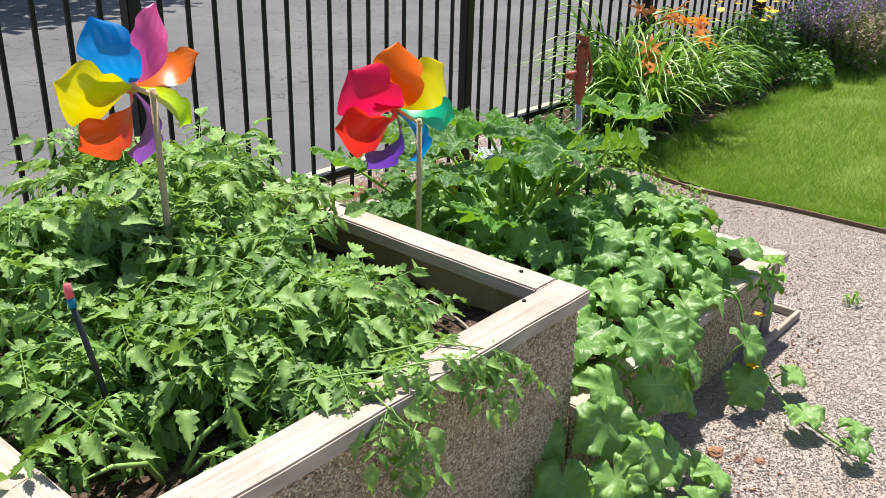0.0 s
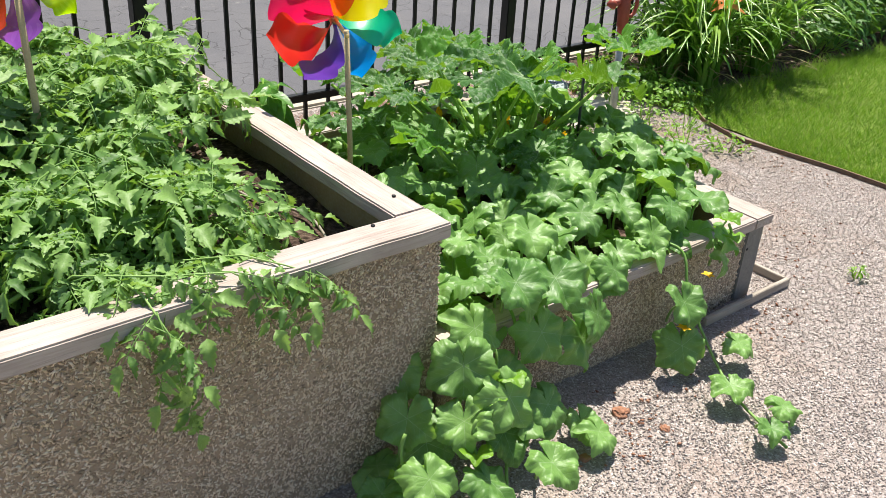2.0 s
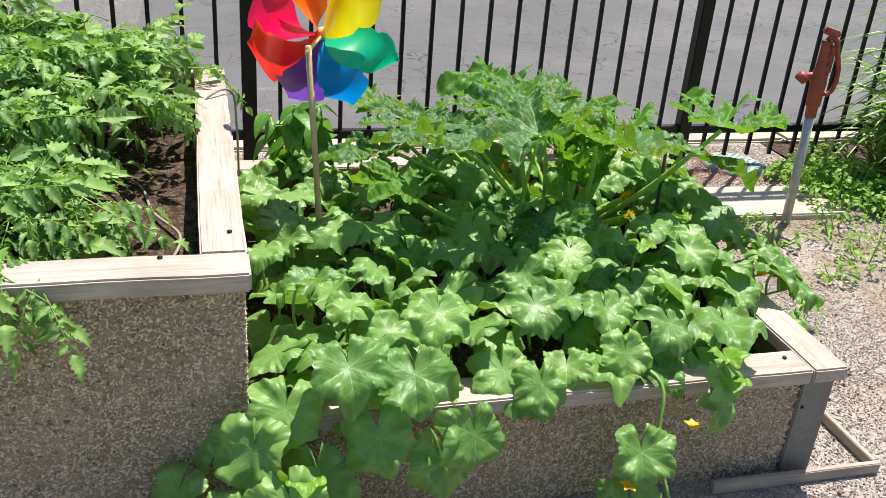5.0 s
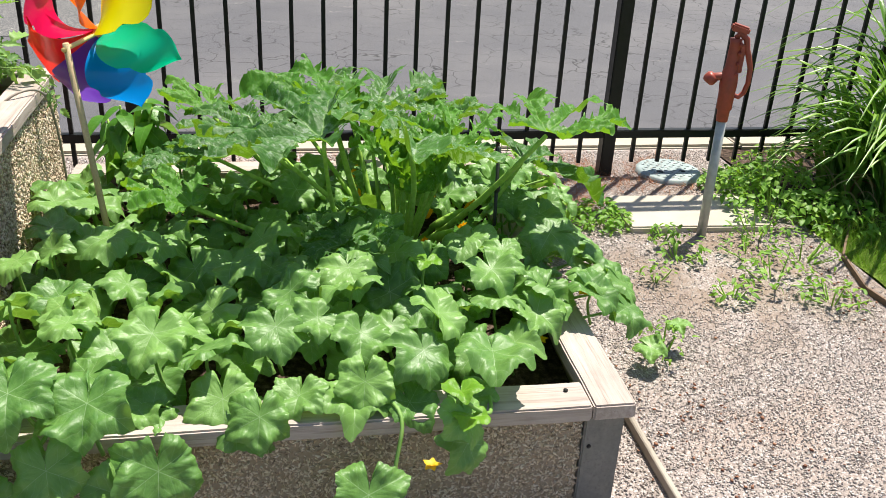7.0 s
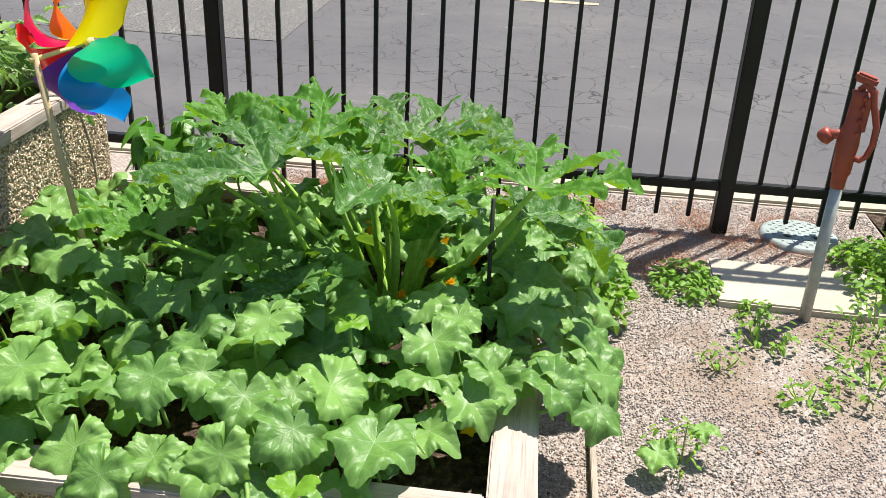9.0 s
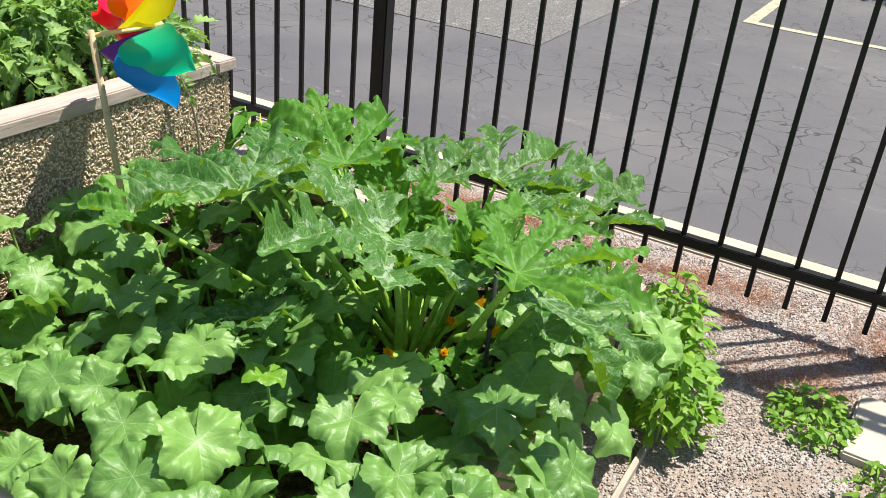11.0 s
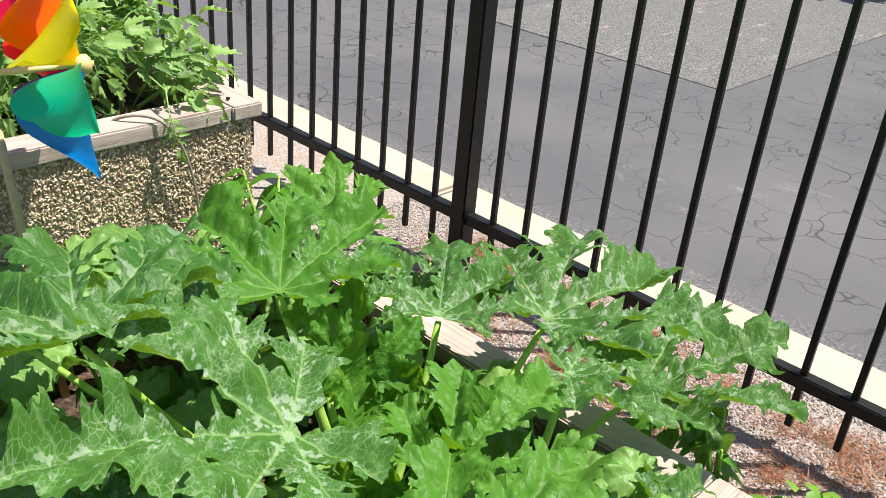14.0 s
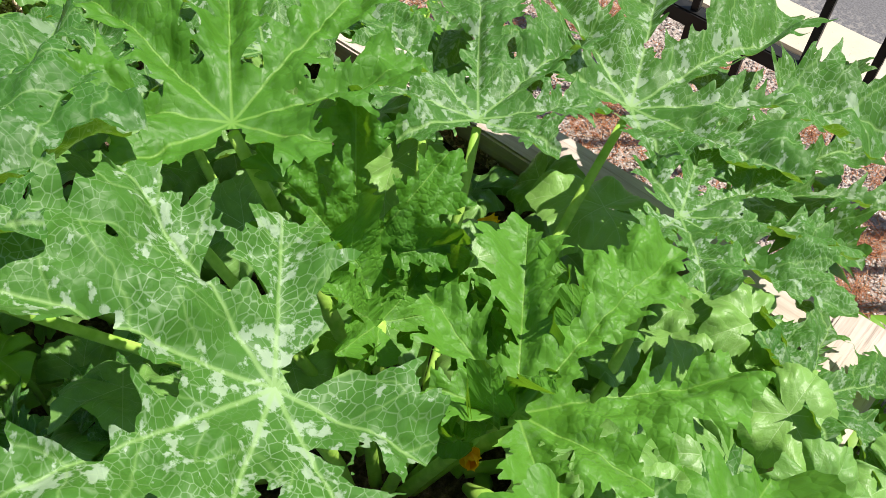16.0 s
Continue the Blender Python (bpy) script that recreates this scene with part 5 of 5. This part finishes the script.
def bush(name, x, y, rx, ry, h, n, size, material, label, category="plant", z=0.0, seed=1, ratio=0.5, low=0.1, stems=True, droop=0.3):
    """A leafy clump: stems and a cloud of small leaves."""
    q = random.Random(seed)
    t = thing(name, x, y, z, label, category)
    g, s = Geo(), Geo()
    for i in range(n):
        a, r = q.uniform(0, 6.28), math.sqrt(q.random())
        dx, dy = rx * r * math.cos(a), ry * r * math.sin(a)
        top = h * (1 - 0.55 * r * r) * (0.85 + 0.3 * noise.noise((dx * 6 + seed, dy * 6, 3)))
        dz = top * (low + (1 - low) * q.random() ** 0.45)
        m = leaf_pose((dx, dy, dz), math.degrees(a) + q.uniform(-80, 80), q.uniform(-30, 35), q.uniform(-30, 30), 1)
        simple_leaf(g, m, size * q.uniform(0.6, 1.2), size * ratio * q.uniform(0.8, 1.1), 0.3, droop, 0.08, 4)
        if stems and i % 8 == 0:
            tube(s, [(dx * 0.4, dy * 0.4, 0), (dx * 0.8, dy * 0.8, dz * 0.6), (dx, dy, dz)], [0.003, 0.0025, 0.0015], 4, False)
    part("foliage", g.mesh("foliage", material), t, None, "", "stuff")
    if stems and s.v:
        part("stalk", s.mesh("stalk", STALK), t, None, "", "stuff")
    return t


bush("mint_clump", -2.6, 4.62, 0.13, 0.15, 0.38, 470, 0.046, WEED, "bushy green mint-like weed at the bed's corner", seed=11, ratio=0.46)
bush("mint_clump", -2.4, 4.73, 0.14, 0.12, 0.3, 400, 0.046, WEED, "low bushy green weed beside the raised bed", seed=12, ratio=0.46)
bush("mint_clump", -2.66, 5.06, 0.13, 0.11, 0.09, 240, 0.028, WEED, "low green weed patch by the concrete slab", seed=13, ratio=0.6)
bush("mint_clump", -2.9, 4.62, 0.05, 0.05, 0.1, 50, 0.03, WEED, "small green weed in the gravel", seed=14, ratio=0.6)
k = 20
for x, y, r, h in ((-2.35, 5.24, 0.09, 0.07), (-2.2, 5.1, 0.06, 0.06), (-2.15, 5.5, 0.12, 0.09), (-2.35, 5.5, 0.1, 0.07), (-2.5, 5.62, 0.12, 0.1), (-1.76, 4.94, 0.09, 0.09), (-2.05, 5.3, 0.06, 0.06), (-1.009, 4.991, 0.03, 0.05),
                   (-2.0, 5.62, 0.1, 0.06), (-2.3, 5.68, 0.12, 0.09), (-2.5, 5.25, 0.05, 0.05)):
    k += 1
    bush("weed", x, y, r * 1.05, r * 1.05, h * 1.6, int(26 + 3200 * r * r), 0.02 + 0.009 * (k % 2), WEED, "small green weed sprouting from the gravel", seed=k, ratio=0.5)
for x, y, r, h in ((-2.75, 5.82, 0.24, 0.2), (-2.6, 5.98, 0.18, 0.14), (-2.95, 5.74, 0.14, 0.1), (-3.05, 5.95, 0.15, 0.16)):
    k += 1
    bush("weed_patch", x, y, r, r, h, int(80 + 5200 * r * r), 0.036, WEED, "low leafy green weeds beside the flower border", seed=k, ratio=0.6)


# ---- flower border ----
LILY = island_leaf_material("daylily_leaf", (0.08, 0.2, 0.02), (0.16, 0.33, 0.035), (0.28, 0.43, 0.08), through=0.3, rough=0.36)
LILYDRY = island_leaf_material("daylily_dry_leaf", (0.28, 0.2, 0.08), (0.36, 0.29, 0.13), (0.42, 0.36, 0.2), through=0.25, glow=(0.5, 0.4, 0.1))
ORANGE = island_leaf_material("daylily_petal", (0.85, 0.2, 0.03), (0.9, 0.28, 0.06), (0.9, 0.36, 0.12), through=0.4, glow=(0.95, 0.3, 0.02))
YELLOW = island_leaf_material("yellow_petal", (0.9, 0.55, 0.01), (0.9, 0.65, 0.03), through=0.3, glow=(0.9, 0.6, 0.0))
PURPLE = island_leaf_material("salvia_spike", (0.1, 0.03, 0.2), (0.2, 0.08, 0.36), (0.28, 0.16, 0.34), through=0.2, glow=(0.3, 0.1, 0.5))
DUSTY = island_leaf_material("dusty_seedhead", (0.16, 0.12, 0.08), (0.26, 0.18, 0.14), (0.3, 0.25, 0.15), through=0.2, glow=(0.3, 0.2, 0.15))
BORDERGREEN = island_leaf_material("border_leaf", (0.03, 0.1, 0.012), (0.06, 0.17, 0.02), (0.09, 0.22, 0.03), through=0.3)


def strap(g, x, y, a, length, lift, width, q):
    """One arching strap leaf."""
    n = 7
    verts, faces = [], []
    side = Vector((-math.sin(a), math.cos(a), 0))
    for i in range(n + 1):
        u = i / n
        r = length * (0.15 * u + 0.6 * u ** 1.7)
        z = length * lift * math.sin(u * math.pi * 0.72) * 1.05
        p = Vector((x + r * math.cos(a), y + r * math.sin(a), max(0.01, z)))
        w = width * 0.5 * (1 - u ** 3) + 0.0005
        verts += [p - side * w, p + Vector((0, 0, -w * 0.6)), p + side * w]
    for i in range(n):
        k = i * 3
        faces += [(k, k + 1, k + 4, k + 3), (k + 1, k + 2, k + 5, k + 4)]
    g.join(verts, faces)


def flower_mesh(seed):
    g = Geo()
    for k in range(6):
        m = pose(0, 0, 0, 0, 0, 60 * k) @ pose(0, 0, 0, 38, 0, 0)
        simple_leaf(g, m, 0.085, 0.032 if k % 2 else 0.026, 0.3, 0.75, 0.0, 7)
    tube(g, [(0, 0, -0.03), (0, 0, 0.0)], [0.003, 0.006], 6)
    return g.mesh("flower", ORANGE)


fl_me = flower_mesh(1)


def daylily(x, y, n, length, flowers, seed):
    q = random.Random(seed)
    t = thing("daylily_clump", x, y, 0, "daylily clump with arching strap leaves and orange flowers", "plant", "daylilies in the border")
    g, d = Geo(), Geo()
    for i in range(n):
        a = q.uniform(0, 6.28)
        strap(g, 0.09 * q.uniform(-1, 1), 0.09 * q.uniform(-1, 1), a, length * q.uniform(0.6, 1.15), q.uniform(0.35, 0.82), q.uniform(0.017, 0.028), q)
    for i in range(n // 5):
        strap(d, 0.08 * q.uniform(-1, 1), 0.08 * q.uniform(-1, 1), q.uniform(0, 6.28), length * q.uniform(0.5, 0.85), q.uniform(0.2, 0.45), 0.013, q)
    part("leaves", g.mesh("leaves", LILY), t, None, "", "stuff")
    part("dry_leaves", d.mesh("dry_leaves", LILYDRY), t, None, "straw-coloured dry leaves", "stuff")
    for fx, fy, fz in flowers:
        s = Geo()
        p = Vector((fx - x, fy - y, fz))
        tube(s, [(0.02, 0.02, 0), (p.x * 0.5, p.y * 0.5, p.z * 0.6), p], [0.005, 0.004, 0.003], 6)
        stalk = part("flower_stalk", s.mesh("flower_stalk", STALK), t)
        part("flower", fl_me, stalk, leaf_pose(p, q.uniform(0, 360), q.uniform(20, 70), 0, 1), "open orange daylily flower")


daylily(-2.86, 6.2, 110, 0.56, (), 2)
daylily(-2.72, 6.32, 105, 0.74, ((-2.72, 6.42, 0.55), (-2.7, 6.38, 0.49), (-2.6, 6.3, 0.47)), 3)
daylily(-2.95, 6.5, 105, 0.85, ((-2.9, 6.75, 0.7), (-2.86, 6.9, 0.66), (-2.8, 6.98, 0.64), (-2.95, 6.66, 0.72)), 4)
daylily(-2.72, 6.85, 85, 0.68, ((-2.7, 7.0, 0.6), (-2.62, 6.9, 0.55), (-2.75, 7.1, 0.63), (-2.8, 6.85, 0.66)), 5)
daylily(-2.95, 7.15, 80, 0.7, ((-2.92, 7.2, 0.7),), 6)
bush("border_plant", -2.85, 7.75, 0.3, 0.38, 0.55, 900, 0.075, BORDERGREEN, "leafy green border perennial", seed=41, ratio=0.35)
yel = bush("yellow_daisy", -2.95, 8.4, 0.32, 0.4, 0.68, 1000, 0.08, BORDERGREEN, "tall green perennial topped with yellow daisies", seed=42, ratio=0.35)
g = Geo()
for k in range(9):
    simple_leaf(g, pose(0, 0, 0, 0, 0, 40 * k) @ pose(0, 0, 0, 12, 0, 0), 0.034, 0.014, 0.2, 0.2, 0, 4)
daisy = g.mesh("flower", YELLOW)
q = random.Random(9)
for i in range(44):
    part("flower", daisy, yel, leaf_pose((q.uniform(-0.2, 0.34), q.uniform(-0.4, 0.4), q.uniform(0.5, 0.7)), q.uniform(0, 360), q.uniform(-20, 30), 0, q.uniform(0.8, 1.2)), "yellow daisy flower")
bush("border_plant", -2.62, 8.75, 0.2, 0.3, 0.3, 500, 0.06, BORDERGREEN, "low leafy green border plant", seed=43, ratio=0.4)


def spikes(name, x, y, rx, ry, h, n, material, label, seed):
    q = random.Random(seed)
    t = thing(name, x, y, 0, label, "plant")
    g, s = Geo(), Geo()
    for i in range(n):
        a, r = q.uniform(0, 6.28), math.sqrt(q.random())
        bx, by = rx * r * math.cos(a), ry * r * math.sin(a)
        hh = h * q.uniform(0.7, 1.05)
        lx, ly = bx * 1.35, by * 1.35
        tube(s, [(bx * 0.6, by * 0.6, 0), (lx, ly, hh)], [0.003, 0.002], 4, False)
        for k in range(16):
            u = 0.45 + 0.55 * k / 16
            simple_leaf(g, leaf_pose((bx * 0.6 + (lx - bx * 0.6) * u, by * 0.6 + (ly - by * 0.6) * u, hh * u), q.uniform(0, 360), q.uniform(-40, 10), 0, 1), 0.036, 0.02, 0.2, 0.2, 0, 3)
    part("blossom", g.mesh("blossom", material), t, None, "", "stuff")
    part("stalk", s.mesh("stalk", STALK), t, None, "", "stuff")


bush("dusty_shrub", -2.62, 10.1, 0.36, 0.9, 0.42, 1500, 0.055, DUSTY, "greyish brown faded border shrub beside the lawn", seed=48, ratio=0.35)
bush("border_plant", -2.95, 10.0, 0.4, 0.9, 0.7, 1200, 0.07, BORDERGREEN, "tall green border foliage by the fence", seed=49, ratio=0.35)
bush("border_plant", -2.9, 9.4, 0.4, 0.5, 0.4, 700, 0.06, BORDERGREEN, "dense green border foliage", seed=44, ratio=0.35)
spikes("salvia", -2.85, 9.5, 0.3, 0.4, 0.62, 150, PURPLE, "purple salvia with upright flower spikes", 51)
spikes("faded_salvia", -2.62, 9.75, 0.33, 0.5, 0.5, 260, DUSTY, "faded brownish pink salvia spikes beside the lawn", 52)
spikes("salvia", -2.8, 10.5, 0.33, 0.5, 0.62, 160, PURPLE, "purple salvia with upright flower spikes", 53)
spikes("faded_salvia", -2.6, 10.9, 0.33, 0.6, 0.5, 220, DUSTY, "faded brownish pink salvia spikes beside the lawn", 54)
bush("border_plant", -2.8, 11.6, 0.5, 0.7, 0.6, 800, 0.08, BORDERGREEN, "dense green border foliage", seed=45, ratio=0.35)
bush("border_plant", -3.0, 12.8, 0.5, 0.8, 0.7, 700, 0.09, BORDERGREEN, "dense green border foliage", seed=46, ratio=0.35)

# ---- lawn grass ----
def blades(n, x, y, h0, h1, w, lean):
    ang = RNG.uniform(0, 2 * np.pi, n)
    h = RNG.uniform(h0, h1, n)
    base = np.stack([x, y, np.full(n, -0.005)], 1)
    side = np.stack([np.cos(ang), np.sin(ang), np.zeros(n)], 1) * w
    la = RNG.uniform(0, 2 * np.pi, n)
    tip = base + np.stack([np.cos(la) * h * lean, np.sin(la) * h * lean, h], 1) * RNG.uniform(0.6, 1, (n, 1))
    verts = np.stack([base - side, base + side, tip], 1).reshape(-1, 3)
    return verts, np.arange(3 * n).reshape(-1, 3)


GRASS = island_leaf_material("grass_blade", (0.1, 0.2, 0.012), (0.16, 0.3, 0.022), (0.24, 0.38, 0.04), (0.36, 0.38, 0.1), through=0.35, rough=0.5)
n = 120000
yy = 5.87 + 5.6 * RNG.random(n) ** 1.5
xx = RNG.uniform(-2.5, 0.7, n)
v, f = blades(n, xx, yy, 0.025, 0.05, 0.0022, 0.8)
tagged(new("lawn_grass", fast_mesh("lawn_grass", v, f, GRASS)), "short bright green mown lawn grass", "grass", kind="stuff")
n = 9000
t = RNG.uniform(0, 1, n)
v, f = blades(n, -2.52 + RNG.normal(0, 0.05, n), 5.85 + 4.5 * t, 0.03, 0.1, 0.0022, 0.9)
tagged(new("edge_grass", fast_mesh("edge_grass", v, f, GRASS)), "ragged longer grass along the border's edge", "grass", kind="stuff")

# ---- dry weeds along the fence, clods, drip tubes ----
n = 15000
cl = RNG.uniform(0, 1, (90, 2)) ** np.array([[1.6, 1.0]]) * np.array([[0.55, 2.3]]) + np.array([[-3.3, 3.25]])
pick = RNG.integers(0, 90, n)
c = cl[pick] + RNG.normal(0, 1, (n, 2)) * RNG.uniform(0.015, 0.085, (90, 1))[pick]
v, f = blades(n, c[:, 0], c[:, 1], 0.008, 0.04, 0.001, 1.8)
v[:, 2] += 0.006
tagged(new("dry_weeds", fast_mesh("dry_weeds", v, f, DRYWEED)), "dry reddish brown weeds along the fence foot", "weeds", kind="stuff")
n = 46
cc = np.concatenate([RNG.normal(0, 1, (n, 2)) * np.array([[0.13, 0.2]]) + np.array([[-0.95, 3.7]]), RNG.normal(0, 1, (150, 2)) * np.array([[0.19, 0.13]]) + np.array([[-1.42, 4.92]]), RNG.normal(0, 1, (60, 2)) * np.array([[0.06, 0.09]]) + np.array([[-0.9, 3.7]]), RNG.normal(0, 1, (110, 2)) * np.array([[0.2, 0.06]]) + np.array([[-1.9, 5.7]]), RNG.normal(0, 1, (50, 2)) * np.array([[0.05, 0.12]]) + np.array([[-1.0, 4.5]])])
c = np.concatenate([cc, np.full((len(cc), 1), 0.006)], 1)
big = RNG.uniform(0.0015, 0.006, (len(cc), 1)) * np.array([[1.3, 1.0, 0.7]])
tagged(new("bark_clods", pebbles("bark_clods", c, big, MULCH, RNG)), "reddish brown bark bits scattered on gravel", "bark", kind="stuff")
for i, (x, y, s) in enumerate(((-0.97, 3.73, 0.02), (-0.93, 3.62, 0.016), (-0.86, 3.78, 0.012), (-0.9, 3.52, 0.014))):
    bm = bmesh.new()
    bmesh.ops.create_icosphere(bm, subdivisions=3, radius=s)
    for vv in bm.verts:
        vv.co *= 1 + 0.5 * noise.noise(vv.co * 60 + Vector((i * 7, 0, 0))) + 0.3 * noise.noise(vv.co * 160 + Vector((i * 7, 3, 0)))
        vv.co.z *= 0.6
    me = bpy.data.meshes.new("clod")
    bm.to_mesh(me)
    bm.free()
    me.materials.append(MULCH)
    tagged(new("clod", me), "reddish brown clod of bark on the gravel", "clod", "clods on gravel").matrix_basis = pose(x, y, s * 0.3, 0, 0, i * 50)


def drip(pts, label, r=0.0035):
    base = Vector(pts[0])
    g = Geo()
    n = len(pts)
    out = []
    for i in range(n - 1):
        p0, p1, p2, p3 = [Vector(pts[max(0, min(n - 1, i + k))]) - base for k in (-1, 0, 1, 2)]
        for s in range(8):
            t = s / 8
            out.append(0.5 * ((2 * p1) + (p2 - p0) * t + (2 * p0 - 5 * p1 + 4 * p2 - p3) * t * t + (3 * p1 - p0 - 3 * p2 + p3) * t ** 3))
    out.append(Vector(pts[-1]) - base)
    tube(g, out, r, 7)
    ob = new("drip_tube", g.mesh("drip_tube", TUBING))
    ob.matrix_basis = Matrix.Translation(base)
    tagged(ob, label, "tube", "drip tubes")


drip([(-2.0, 2.9, 0.51), (-1.85, 3.02, 0.512), (-1.68, 3.06, 0.512), (-1.55, 3.12, 0.512), (-1.42, 3.1, 0.512), (-1.3, 3.05, 0.512)], "pale drip tube lying on the soil")
drip([(-2.12, 3.12, 0.55), (-2.18, 3.2, 0.632), (-2.25, 3.262, 0.622), (-2.3, 3.275, 0.5), (-2.32, 3.28, 0.3), (-2.34, 3.3, 0.21)], "brown drip tube bent over the cap board")
drip([(-2.62, 3.1, 0.01), (-2.75, 3.4, 0.008), (-2.72, 3.65, 0.008), (-2.62, 3.9, 0.008), (-2.62, 4.2, 0.008)], "brown drip tube lying on the gravel")
st = thing("garden_stake", -1.885, 4.447, 0.2, "thin black plastic stake in the low bed", "stake")
g = Geo()
tube(g, [(0, 0, -0.05), (0.0, 0.003, 0.15), (-0.003, 0.0, 0.385)], 0.005, 8)
part("rod", g.mesh("rod", BLACKPLASTIC), st)
g = Geo()
tube(g, [(-0.002, 0.002, 0.26), (-0.002, 0.002, 0.28)], 0.009, 8)
part("clip", g.mesh("clip", BLACKPLASTIC), st)


# ---- a tree over the far bays, whose shade lies on the asphalt ----
def tree(x, y, seed):
    q = random.Random(seed)
    t = thing("shade_tree", x, y, -0.1, "leafy tree shading the far parking bays", "tree")
    bark = plain_material("bark", (0.12, 0.085, 0.06), (0.2, 0.15, 0.11), 0.9, 0.0, 12, 0.6)
    g = Geo()
    tube(g, [(0, 0, 0), (0.03, 0.02, 1.2), (0.0, 0.05, 2.6), (0.05, 0, 4.2)], [0.2, 0.16, 0.13, 0.05], 10)
    for k in range(9):
        a = q.uniform(0, 6.28)
        z = q.uniform(2.0, 3.6)
        tube(g, [(0, 0, z), (0.8 * math.cos(a), 0.8 * math.sin(a), z + 0.7), (1.7 * math.cos(a), 1.7 * math.sin(a), z + 1.2)], [0.07, 0.05, 0.02], 6)
    part("trunk", g.mesh("trunk", bark), t)
    g = Geo()
    for k in range(5200):
        d = Vector((q.gauss(0, 1), q.gauss(0, 1), q.gauss(0, 1))).normalized() * (q.random() ** 0.4)
        p = Vector((d.x * 2.5, d.y * 2.5, 4.0 + d.z * 1.7))
        if noise.noise(p * 0.9) < -0.12:
            continue
        simple_leaf(g, leaf_pose(p, q.uniform(0, 360), q.uniform(-30, 60), q.uniform(-40, 40), 1), 0.2, 0.14, 0.2, 0.3, 0, 3)
    part("crown", g.mesh("crown", BORDERGREEN), t, None, "", "stuff")


tree(-13.35, 4.1, 61)
tree(-12.75, 7.6, 62)
tree(-12.4, 1.7, 63)
